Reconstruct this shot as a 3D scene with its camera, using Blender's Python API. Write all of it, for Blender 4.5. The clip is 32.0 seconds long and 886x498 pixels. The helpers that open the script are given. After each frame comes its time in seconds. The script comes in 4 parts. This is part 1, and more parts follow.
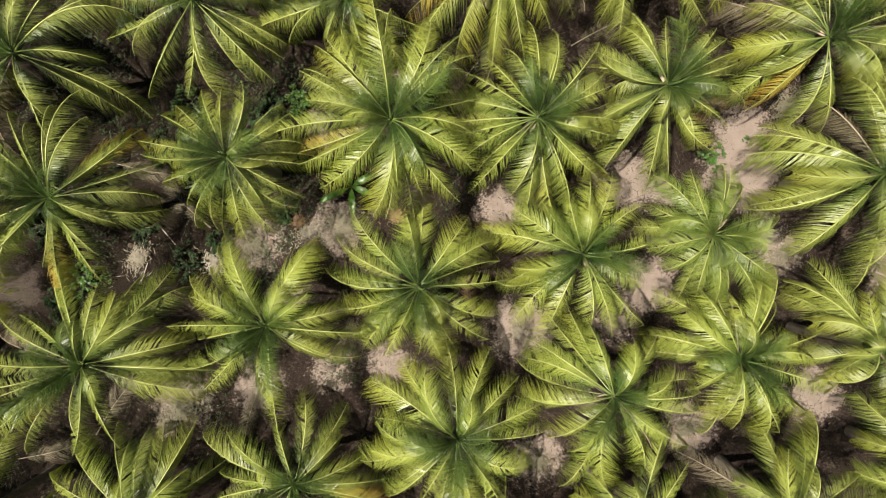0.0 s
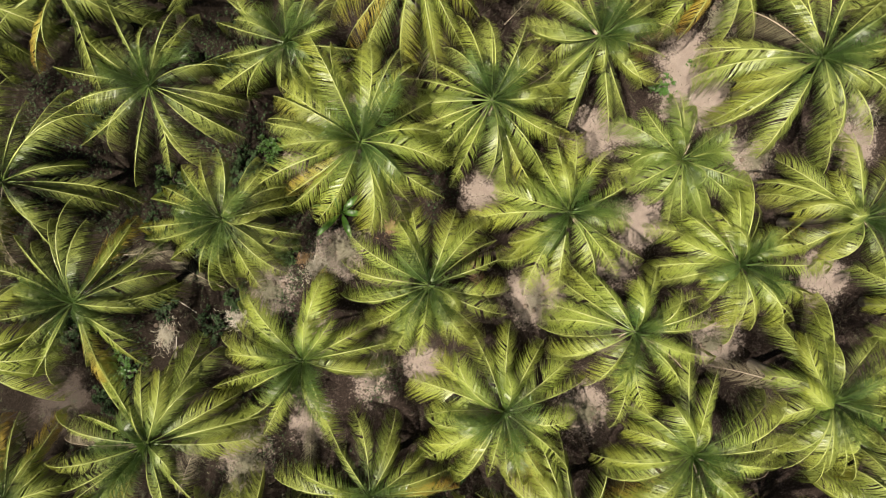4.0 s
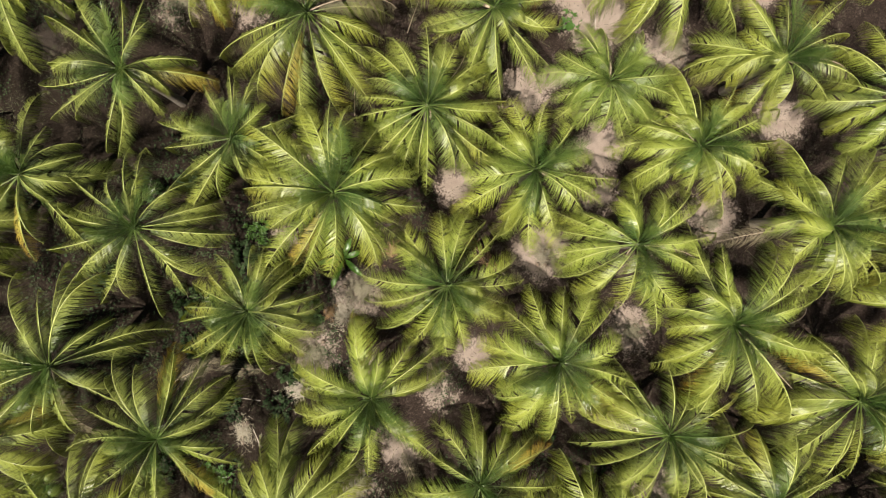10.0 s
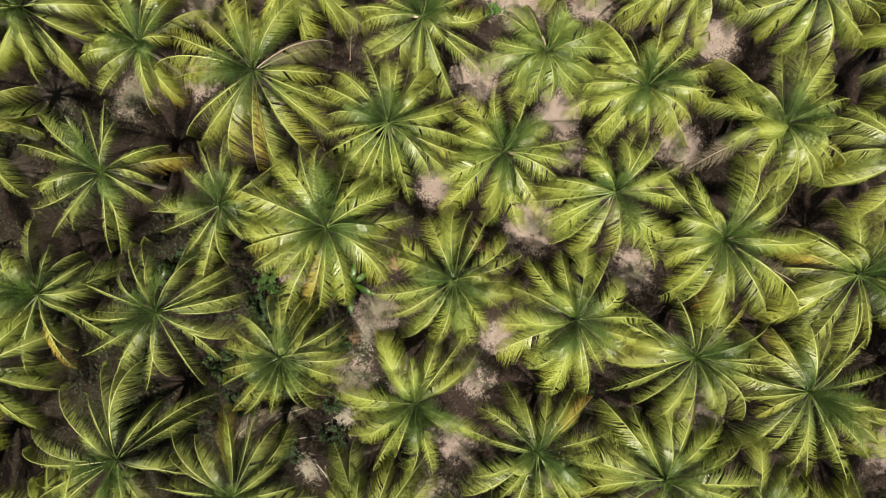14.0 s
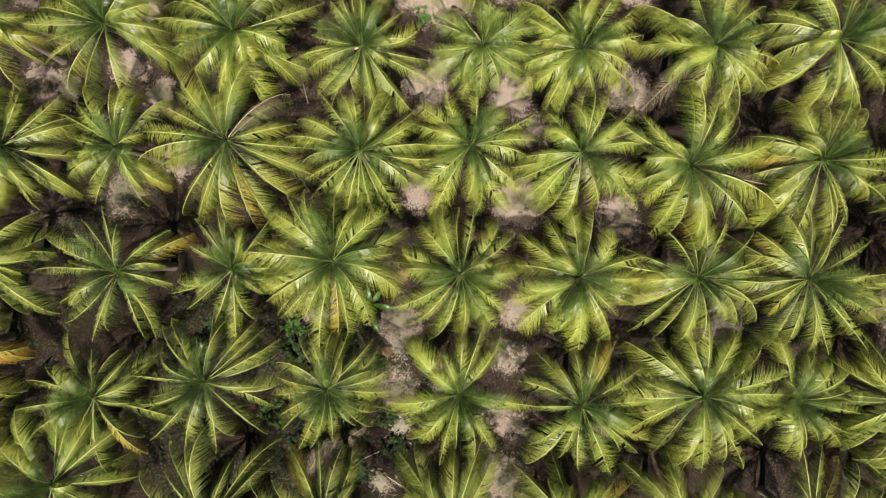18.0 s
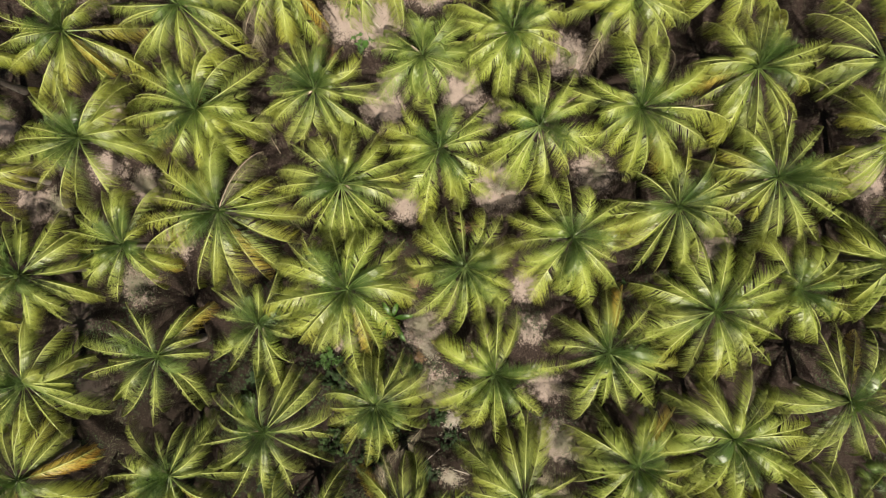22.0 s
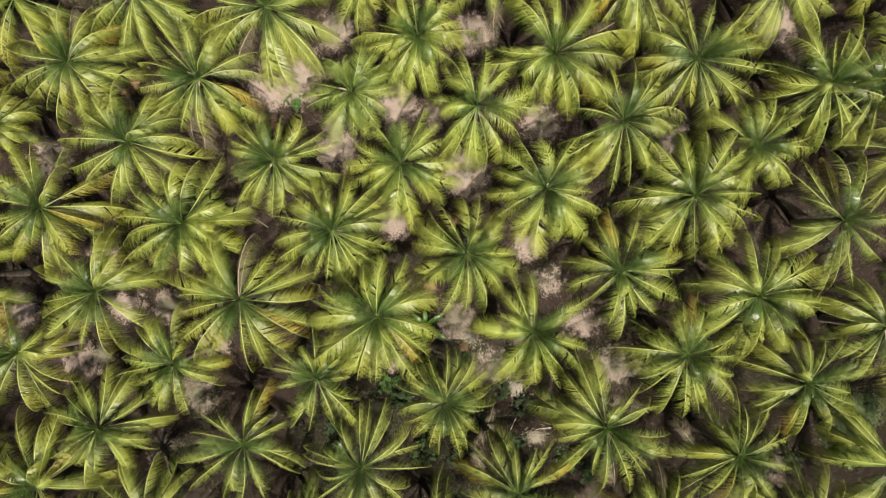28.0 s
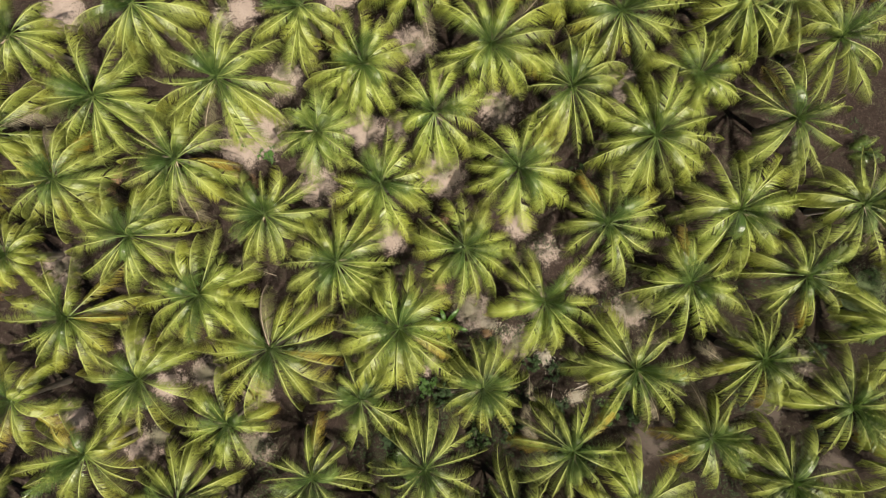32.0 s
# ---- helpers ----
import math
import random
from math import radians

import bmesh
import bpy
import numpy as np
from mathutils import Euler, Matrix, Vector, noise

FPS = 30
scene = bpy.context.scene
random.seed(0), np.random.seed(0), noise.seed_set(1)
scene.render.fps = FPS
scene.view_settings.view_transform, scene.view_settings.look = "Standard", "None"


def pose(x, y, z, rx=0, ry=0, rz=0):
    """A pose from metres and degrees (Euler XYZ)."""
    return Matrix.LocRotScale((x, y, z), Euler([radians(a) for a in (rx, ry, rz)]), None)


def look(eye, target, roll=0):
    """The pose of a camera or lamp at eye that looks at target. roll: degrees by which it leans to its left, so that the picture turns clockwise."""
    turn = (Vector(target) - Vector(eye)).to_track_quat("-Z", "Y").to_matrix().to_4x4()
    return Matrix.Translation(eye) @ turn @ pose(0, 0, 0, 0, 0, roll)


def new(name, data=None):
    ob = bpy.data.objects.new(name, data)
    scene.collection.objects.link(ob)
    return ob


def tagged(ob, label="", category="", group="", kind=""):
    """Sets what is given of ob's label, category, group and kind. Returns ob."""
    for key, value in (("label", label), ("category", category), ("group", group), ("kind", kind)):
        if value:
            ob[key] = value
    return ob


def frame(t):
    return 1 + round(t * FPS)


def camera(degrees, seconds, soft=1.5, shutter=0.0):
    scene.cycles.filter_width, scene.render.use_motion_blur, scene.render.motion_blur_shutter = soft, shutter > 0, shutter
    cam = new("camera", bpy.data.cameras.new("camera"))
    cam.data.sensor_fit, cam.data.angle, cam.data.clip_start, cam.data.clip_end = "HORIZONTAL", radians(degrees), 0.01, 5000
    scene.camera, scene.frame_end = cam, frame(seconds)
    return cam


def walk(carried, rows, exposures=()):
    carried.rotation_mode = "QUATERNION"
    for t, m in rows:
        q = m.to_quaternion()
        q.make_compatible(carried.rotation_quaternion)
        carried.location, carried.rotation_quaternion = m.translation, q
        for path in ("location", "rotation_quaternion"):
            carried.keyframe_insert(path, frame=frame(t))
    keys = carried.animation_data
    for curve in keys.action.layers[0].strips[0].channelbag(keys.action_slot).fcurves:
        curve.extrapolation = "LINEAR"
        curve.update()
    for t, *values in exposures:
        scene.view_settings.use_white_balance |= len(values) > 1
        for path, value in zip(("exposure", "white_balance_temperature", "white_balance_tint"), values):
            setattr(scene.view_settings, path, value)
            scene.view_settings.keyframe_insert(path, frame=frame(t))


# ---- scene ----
# A drone looks straight down on a coconut grove, rises and turns.
cam = camera(66.0, 32.0, soft=1.2)
LEAN_X, LEAN_Y = -0.52, -0.78
# seconds, x, y, z, turn
ROWS = [
    (0.0, 0.000, 0.000, 33.919, 0.00),
    (2.0, 0.034, -0.063, 34.769, -8.14),
    (4.0, 0.075, -0.081, 35.636, -16.41),
    (6.0, 0.126, -0.027, 36.510, -24.89),
    (8.0, 0.174, 0.058, 37.282, -33.32),
    (10.0, 0.215, 0.120, 37.899, -41.50),
    (12.0, 0.288, 0.124, 38.648, -49.64),
    (14.0, 0.422, 0.065, 39.777, -57.98),
    (16.0, 0.545, 0.024, 41.046, -66.37),
    (18.0, 0.596, 0.065, 42.193, -74.66),
    (20.0, 0.649, 0.074, 43.340, -82.95),
    (22.0, 0.770, -0.046, 44.626, -91.34),
    (24.0, 0.874, -0.174, 45.870, -99.65),
    (26.0, 0.876, -0.186, 46.897, -107.70),
    (28.0, 0.845, -0.185, 47.897, -115.64),
    (30.0, 0.866, -0.288, 49.078, -123.68),
    (32.0, 0.925, -0.462, 50.385, -131.78),
]
walk(cam, [(t, pose(x, y, z, LEAN_X, LEAN_Y, turn)) for t, x, y, z, turn in ROWS])

# ---- light ----
SUN_AZ, SUN_EL = 189.0, 69.0     # degrees: anticlockwise from +x, and up
way = Vector((math.cos(radians(SUN_AZ)) * math.cos(radians(SUN_EL)), math.sin(radians(SUN_AZ)) * math.cos(radians(SUN_EL)), math.sin(radians(SUN_EL))))
world = bpy.data.worlds.new("sky")
scene.world = world
world.use_nodes = True
wn = world.node_tree.nodes
sky = wn.new("ShaderNodeTexSky")
sky.sky_type = "NISHITA"
sky.sun_disc = False
sky.sun_elevation = radians(SUN_EL)
sky.sun_rotation = radians(90 - SUN_AZ)
world.node_tree.links.new(sky.outputs[0], wn["Background"].inputs[0])
wn["Background"].inputs[1].default_value = 0.02
sun_data = bpy.data.lights.new("sun", "SUN")
sun_data.energy, sun_data.angle, sun_data.color = 5.25, radians(0.6), (1.0, 0.935, 0.79)
sun = new("sun", sun_data)
sun.matrix_world = look(way * 80, (0, 0, 0))
scene.view_settings.exposure = 1.17


# ---- materials ----
def material(name):
    m = bpy.data.materials.new(name)
    m.use_nodes = True
    nt = m.node_tree
    nt.nodes.clear()
    out = nt.nodes.new("ShaderNodeOutputMaterial")
    return m, nt, out


def node(nt, kind, **inputs):
    n = nt.nodes.new(kind)
    for key, value in inputs.items():
        n.inputs[key.replace("_", " ")].default_value = value
    return n


def ramp(nt, fac, stops):
    n = nt.nodes.new("ShaderNodeValToRGB")
    els = n.color_ramp.elements
    while len(els) < len(stops):
        els.new(0.5)
    for e, (pos, col) in zip(els, stops):
        e.position, e.color = pos, (*col, 1)
    nt.links.new(fac, n.inputs[0])
    return n.outputs[0]


def mix(nt, fac, a, b, blend="MIX"):
    n = nt.nodes.new("ShaderNodeMix")
    n.data_type, n.blend_type = "RGBA", blend
    for sock, v in ((n.inputs[0], fac), (n.inputs[6], a), (n.inputs[7], b)):
        if hasattr(v, "is_linked"):
            nt.links.new(v, sock)
        elif sock.type == "RGBA":
            sock.default_value = (*v, 1)
        else:
            sock.default_value = v
    return n.outputs[2]


def math_node(nt, op, a, b):
    n = nt.nodes.new("ShaderNodeMath")
    n.operation = op
    for sock, v in zip(n.inputs, (a, b)):
        if hasattr(v, "is_linked"):
            nt.links.new(v, sock)
        else:
            sock.default_value = v
    return n.outputs[0]


def noise_tex(nt, scale, detail=4.0, rough=0.6, coords=None):
    n = nt.nodes.new("ShaderNodeTexNoise")
    n.inputs["Scale"].default_value, n.inputs["Detail"].default_value, n.inputs["Roughness"].default_value = scale, detail, rough
    if coords is None:
        coords = nt.nodes.new("ShaderNodeTexCoord").outputs["Object"]
    nt.links.new(coords, n.inputs["Vector"])
    return n.outputs["Fac"]


def world_place(nt):
    return nt.nodes.new("ShaderNodeNewGeometry").outputs["Position"]


def leaf_material(name, stops, through_col, gloss=0.36, see=0.25, tip=0.5, pale=0.62, tip_col=(0.39, 0.33, 0.03), mottle=0.3):
    """Leaf skin: colour by frond and by leaflet, a soft gloss, light that shines through."""
    m, nt, out = material(name)
    info, geo = nt.nodes.new("ShaderNodeObjectInfo"), nt.nodes.new("ShaderNodeNewGeometry")
    fac = math_node(nt, "ADD", math_node(nt, "MULTIPLY", info.outputs["Random"], 0.68), math_node(nt, "MULTIPLY", geo.outputs["Random Per Island"], 0.32))
    col = ramp(nt, fac, stops)
    blotch = noise_tex(nt, 1.6, 3.0, 0.6, world_place(nt))
    col = mix(nt, math_node(nt, "MULTIPLY", blotch, mottle), col, (0.1, 0.14, 0.02))
    sep = nt.nodes.new("ShaderNodeSeparateXYZ")
    nt.links.new(nt.nodes.new("ShaderNodeTexCoord").outputs["Object"], sep.inputs[0])
    outer = math_node(nt, "MULTIPLY", math_node(nt, "SUBTRACT", sep.outputs[0], 0.9), 0.36)
    outer = math_node(nt, "MULTIPLY", math_node(nt, "MINIMUM", math_node(nt, "MAXIMUM", outer, 0.0), 1.0), math_node(nt, "MULTIPLY", math_node(nt, "ADD", math_node(nt, "FRACT", math_node(nt, "MULTIPLY", info.outputs["Random"], 7.3), 0.0), 0.25), tip * 0.95))
    col = mix(nt, outer, col, tip_col)
    # leaflets pale towards the midrib, with the ridge's caught sunlight painted in
    along_leaf = nt.nodes.new("ShaderNodeAttribute")
    along_leaf.attribute_name = "along"
    near_rib = math_node(nt, "POWER", math_node(nt, "SUBTRACT", 1.0, along_leaf.outputs["Fac"]), 1.6)
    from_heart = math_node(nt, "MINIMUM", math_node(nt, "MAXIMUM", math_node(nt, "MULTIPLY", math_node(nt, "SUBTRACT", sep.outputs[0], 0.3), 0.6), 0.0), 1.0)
    # dark green mixed in towards the heart stands in for shade there
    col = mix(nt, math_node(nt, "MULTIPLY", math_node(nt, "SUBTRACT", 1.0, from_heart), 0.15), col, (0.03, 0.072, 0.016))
    col = mix(nt, math_node(nt, "MULTIPLY", math_node(nt, "MULTIPLY", near_rib, from_heart), pale), col, (0.48, 0.525, 0.125))
    fine = noise_tex(nt, 40.0, 2.0, 0.6, world_place(nt))
    col = mix(nt, math_node(nt, "MULTIPLY", fine, 0.26), col, (0.018, 0.042, 0.012))
    bsdf = node(nt, "ShaderNodeBsdfPrincipled", Roughness=gloss, Specular_IOR_Level=0.5)
    nt.links.new(col, bsdf.inputs["Base Color"])
    tr = nt.nodes.new("ShaderNodeBsdfTranslucent")
    nt.links.new(mix(nt, 0.5, col, through_col), tr.inputs["Color"])
    ms = nt.nodes.new("ShaderNodeMixShader")
    ms.inputs[0].default_value = see
    nt.links.new(bsdf.outputs[0], ms.inputs[1])
    nt.links.new(tr.outputs[0], ms.inputs[2])
    nt.links.new(ms.outputs[0], out.inputs[0])
    return m


def plain_material(name, dark, light, scale, rough=0.8, bump=0.3, space="Object"):
    m, nt, out = material(name)
    coords = nt.nodes.new("ShaderNodeTexCoord").outputs[space] if space == "Object" else world_place(nt)
    big, fine = noise_tex(nt, scale, 5.0, 0.65, coords), noise_tex(nt, scale * 9, 3.0, 0.6, coords)
    col = ramp(nt, math_node(nt, "ADD", math_node(nt, "MULTIPLY", big, 0.65), math_node(nt, "MULTIPLY", fine, 0.35)), [(0.3, dark), (0.7, light)])
    bsdf = node(nt, "ShaderNodeBsdfPrincipled", Roughness=rough)
    nt.links.new(col, bsdf.inputs["Base Color"])
    b = node(nt, "ShaderNodeBump", Strength=bump, Distance=0.05)
    nt.links.new(fine, b.inputs["Height"])
    nt.links.new(b.outputs[0], bsdf.inputs["Normal"])
    nt.links.new(bsdf.outputs[0], out.inputs[0])
    return m


def rib_material(name, stalk, dark, light):
    """A midrib: a green stalk darkened as heart shade, pale yellow along the blade."""
    m, nt, out = material(name)
    coords = nt.nodes.new("ShaderNodeTexCoord").outputs["Object"]
    col = ramp(nt, noise_tex(nt, 3.0, 4.0, 0.6, coords), [(0.3, dark), (0.7, light)])
    far = nt.nodes.new("ShaderNodeVectorMath")
    far.operation = "LENGTH"
    nt.links.new(coords, far.inputs[0])
    blade = ramp(nt, math_node(nt, "MULTIPLY", far.outputs["Value"], 0.4), [(0.12, (0, 0, 0)), (0.5, (1, 1, 1))])
    col = mix(nt, blade, stalk, col)
    bsdf = node(nt, "ShaderNodeBsdfPrincipled", Roughness=0.38)
    nt.links.new(col, bsdf.inputs["Base Color"])
    nt.links.new(bsdf.outputs[0], out.inputs[0])
    return m


# sunny, dusky and deep leaf: copies that put crowns' sun and shade into colour
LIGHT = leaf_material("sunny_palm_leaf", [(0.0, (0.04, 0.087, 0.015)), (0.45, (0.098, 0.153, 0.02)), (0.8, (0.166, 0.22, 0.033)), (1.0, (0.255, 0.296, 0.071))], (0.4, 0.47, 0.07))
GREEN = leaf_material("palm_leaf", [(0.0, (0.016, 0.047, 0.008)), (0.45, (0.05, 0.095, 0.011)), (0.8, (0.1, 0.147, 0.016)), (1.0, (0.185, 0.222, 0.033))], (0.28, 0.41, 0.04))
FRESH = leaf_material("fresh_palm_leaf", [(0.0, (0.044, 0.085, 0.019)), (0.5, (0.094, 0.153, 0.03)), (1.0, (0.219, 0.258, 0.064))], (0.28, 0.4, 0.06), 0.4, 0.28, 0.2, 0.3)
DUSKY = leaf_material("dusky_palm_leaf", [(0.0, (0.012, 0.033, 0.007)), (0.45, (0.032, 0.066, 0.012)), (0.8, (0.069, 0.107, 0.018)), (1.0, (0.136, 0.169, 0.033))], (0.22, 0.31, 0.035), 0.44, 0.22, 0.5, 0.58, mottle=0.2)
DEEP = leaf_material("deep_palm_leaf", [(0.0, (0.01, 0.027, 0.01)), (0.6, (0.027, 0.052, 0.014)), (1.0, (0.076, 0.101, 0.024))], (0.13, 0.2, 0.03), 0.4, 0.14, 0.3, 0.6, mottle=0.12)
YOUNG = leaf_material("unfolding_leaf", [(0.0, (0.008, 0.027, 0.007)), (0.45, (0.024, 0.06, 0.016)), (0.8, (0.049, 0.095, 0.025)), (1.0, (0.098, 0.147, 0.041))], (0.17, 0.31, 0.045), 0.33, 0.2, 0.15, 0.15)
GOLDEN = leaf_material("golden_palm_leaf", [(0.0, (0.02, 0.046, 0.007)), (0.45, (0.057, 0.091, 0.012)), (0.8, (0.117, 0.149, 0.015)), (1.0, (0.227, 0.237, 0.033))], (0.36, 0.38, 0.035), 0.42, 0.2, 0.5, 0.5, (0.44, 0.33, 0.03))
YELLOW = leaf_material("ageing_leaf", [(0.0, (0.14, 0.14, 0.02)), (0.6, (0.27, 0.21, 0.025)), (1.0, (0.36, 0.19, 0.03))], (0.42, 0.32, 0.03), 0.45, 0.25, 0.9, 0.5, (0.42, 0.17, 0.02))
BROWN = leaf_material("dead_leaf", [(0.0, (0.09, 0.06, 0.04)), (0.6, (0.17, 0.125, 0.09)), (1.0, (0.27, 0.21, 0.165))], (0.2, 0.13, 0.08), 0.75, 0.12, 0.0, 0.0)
RIB = rib_material("palm_midrib", (0.09, 0.125, 0.03), (0.23, 0.255, 0.068), (0.39, 0.41, 0.13))
RIB_YOUNG = plain_material("young_midrib", (0.05, 0.1, 0.025), (0.15, 0.21, 0.06), 4.0, 0.4, 0.1)
RIB_DRY = plain_material("dry_midrib", (0.22, 0.16, 0.11), (0.4, 0.32, 0.25), 6.0, 0.7, 0.2)
BARK = plain_material("palm_bark", (0.09, 0.07, 0.055), (0.24, 0.2, 0.17), 5.0, 0.9, 0.8)
HEART = plain_material("palm_heart", (0.03, 0.045, 0.015), (0.1, 0.1, 0.035), 8.0, 0.6, 0.4)


# open patches of bare sand, painted pale where sunlit soil shows: x, y, radius
BRIGHT = ((15.5, 5.2, 1.8), (15.4, 3.4, 2.2), (9.7, 3.0, 1.5), (11.2, 2.6, 1.0), (10.6, -2.1, 1.6), (9.0, -4.0, 1.0), (3.3, 1.7, 1.2), (4.3, -4.3, 1.7), (17.1, -0.5, 1.4), (-2.3, -5.9, 1.1),
          (5.1, -10.6, 1.5), (12.7, -9.3, 1.6), (19.2, -7.6, 1.5), (-5.1, -6.3, 1.0), (-12.4, -7.9, 1.4), (-20.8, -2.4, 1.6), (0.6, -18.5, 1.5), (22.9, -1.4, 1.2))
DULL = ((-5.6, 5.5, 0.9), (-4.9, 0.8, 1.5), (-8.8, -7.1, 1.3), (-7.3, -2.9, 1.0), (-8.8, 0.0, 1.4), (4.2, -28.6, 1.5), (9.9, 20.6, 1.3), (-1.6, 19.3, 1.2), (3.8, 25.8, 1.3), (-3.6, 23.1, 1.3),
        (-8.3, 22.6, 1.2), (17.6, 21.2, 1.5), (-25.0, -10.8, 1.3), (-24.4, -15.2, 1.1), (6.1, 21.0, 1.2), (9.0, 27.9, 1.3), (4.7, 18.1, 1.4), (1.1, 16.6, 1.1), (31.6, 8.5, 1.8), (-31.7, -11.6, 1.5))
SUNLIT_SAND = BRIGHT + DULL


def ground_material():
    m, nt, out = material("sandy_soil")
    pos = world_place(nt)
    big, mid, fine, grain = noise_tex(nt, 0.22, 5, 0.6, pos), noise_tex(nt, 1.3, 6, 0.65, pos), noise_tex(nt, 9.0, 5, 0.7, pos), noise_tex(nt, 45.0, 3, 0.7, pos)
    soil = ramp(nt, math_node(nt, "ADD", math_node(nt, "MULTIPLY", mid, 0.5), math_node(nt, "MULTIPLY", grain, 0.5)), [(0.28, (0.202, 0.152, 0.129)), (0.5, (0.317, 0.248, 0.214)), (0.7, (0.432, 0.354, 0.31))])
    # litter tone is near black, carrying the shade under the crowns
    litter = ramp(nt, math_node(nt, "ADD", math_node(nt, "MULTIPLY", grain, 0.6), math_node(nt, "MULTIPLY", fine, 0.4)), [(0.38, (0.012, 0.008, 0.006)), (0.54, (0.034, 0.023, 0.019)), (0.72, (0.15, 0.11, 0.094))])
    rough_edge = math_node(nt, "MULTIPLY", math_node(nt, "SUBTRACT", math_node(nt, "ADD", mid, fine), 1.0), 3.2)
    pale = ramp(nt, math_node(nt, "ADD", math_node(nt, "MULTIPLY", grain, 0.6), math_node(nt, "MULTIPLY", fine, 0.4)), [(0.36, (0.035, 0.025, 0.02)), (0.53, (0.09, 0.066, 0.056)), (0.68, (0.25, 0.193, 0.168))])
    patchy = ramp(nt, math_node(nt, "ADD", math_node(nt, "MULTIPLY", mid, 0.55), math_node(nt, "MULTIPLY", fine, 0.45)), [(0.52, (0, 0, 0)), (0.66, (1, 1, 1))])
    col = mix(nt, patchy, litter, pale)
    for px, py, size in SUNLIT_SAND:
        far = nt.nodes.new("ShaderNodeVectorMath")
        far.operation = "DISTANCE"
        nt.links.new(pos, far.inputs[0])
        far.inputs[1].default_value = (px, py, 0.0)
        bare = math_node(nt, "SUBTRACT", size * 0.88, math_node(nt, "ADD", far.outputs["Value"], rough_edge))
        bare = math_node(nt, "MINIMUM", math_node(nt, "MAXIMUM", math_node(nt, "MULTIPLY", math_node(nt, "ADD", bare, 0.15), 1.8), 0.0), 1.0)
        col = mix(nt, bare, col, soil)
    # dark weedy soil of the western half, with canopy shade put into its colour
    shaded_humus = ramp(nt, math_node(nt, "ADD", math_node(nt, "MULTIPLY", grain, 0.5), math_node(nt, "MULTIPLY", fine, 0.5)), [(0.4, (0.01, 0.007, 0.005)), (0.56, (0.026, 0.019, 0.014)), (0.7, (0.09, 0.068, 0.054))])
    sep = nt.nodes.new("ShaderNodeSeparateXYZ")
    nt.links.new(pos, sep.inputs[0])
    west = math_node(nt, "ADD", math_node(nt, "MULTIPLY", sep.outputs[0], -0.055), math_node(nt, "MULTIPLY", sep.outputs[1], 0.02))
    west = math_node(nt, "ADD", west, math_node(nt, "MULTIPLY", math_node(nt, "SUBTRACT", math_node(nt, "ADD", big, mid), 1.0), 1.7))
    col = mix(nt, ramp(nt, west, [(0.3, (0, 0, 0)), (0.62, (0.8, 0.8, 0.8))]), col, shaded_humus)
    # pale specks of shell, straw and stone
    speck = ramp(nt, noise_tex(nt, 26.0, 4, 0.8, pos), [(0.62, (0, 0, 0)), (0.7, (1, 1, 1))])
    col = mix(nt, math_node(nt, "MULTIPLY", speck, 0.22), col, (0.46, 0.38, 0.33))
    bsdf = node(nt, "ShaderNodeBsdfPrincipled", Roughness=1.0, Specular_IOR_Level=0.08)
    nt.links.new(col, bsdf.inputs["Base Color"])
    b = node(nt, "ShaderNodeBump", Strength=1.0, Distance=0.1)
    nt.links.new(math_node(nt, "ADD", fine, grain), b.inputs["Height"])
    nt.links.new(b.outputs[0], bsdf.inputs["Normal"])
    nt.links.new(bsdf.outputs[0], out.inputs[0])
    return m


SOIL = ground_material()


# ---- helpers of this scene ----
def mesh_of(name, verts, faces, mat, smooth=False):
    me = bpy.data.meshes.new(name)
    me.from_pydata(verts, [], faces)
    me.materials.append(mat)
    if smooth:
        me.polygons.foreach_set("use_smooth", [True] * len(me.polygons))
    me.update()
    return me


def part(name, me, parent, m=Matrix(), label=""):
    ob = new(name, me)
    ob.parent = parent
    ob.matrix_basis = m
    return tagged(ob, label)


def ground_z(x, y):
    return 0.16 * noise.noise((x * 0.13, y * 0.13, 3.1)) + 0.05 * noise.noise((x * 0.6, y * 0.6, 7.7))


# ---- ground ----
def build_ground():
    marks = sorted(set([-2500, -1200, -600, -300, -160, -90, -60] + [k * 0.6 - 42 for k in range(141)] + [60, 90, 160, 300, 600, 1200, 2500]))
    n = len(marks)
    verts = [(x, y, ground_z(x, y)) for y in marks for x in marks]
    faces = [(j * n + i, j * n + i + 1, (j + 1) * n + i + 1, (j + 1) * n + i) for j in range(n - 1) for i in range(n - 1)]
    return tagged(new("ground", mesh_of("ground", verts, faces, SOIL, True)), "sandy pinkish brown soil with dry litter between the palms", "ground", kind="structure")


build_ground()

# ---- palm fronds ----
LEN = 4.0


def frond_curve(rise, droop, sway, n=11):
    """Points along a midrib of length LEN that leaves the heart at the angle rise and bends down by droop, sideways by sway."""
    pts, dirs, p = [], [], Vector((0, 0, 0))
    for i in range(n + 1):
        s = i / n
        a = radians(rise - droop * (0.2 * s + 0.8 * s ** 2.2))
        b = radians(sway * s * s)
        d = Vector((math.cos(a) * math.cos(b), math.cos(a) * math.sin(b), math.sin(a)))
        pts.append(p.copy())
        dirs.append(d)
        p = p + d * (LEN / n)
    return pts, dirs


def along(pts, dirs, s):
    k = s * (len(pts) - 1)
    i = min(int(k), len(pts) - 2)
    f = k - i
    return pts[i].lerp(pts[i + 1], f), dirs[i].lerp(dirs[i + 1], f).normalized()


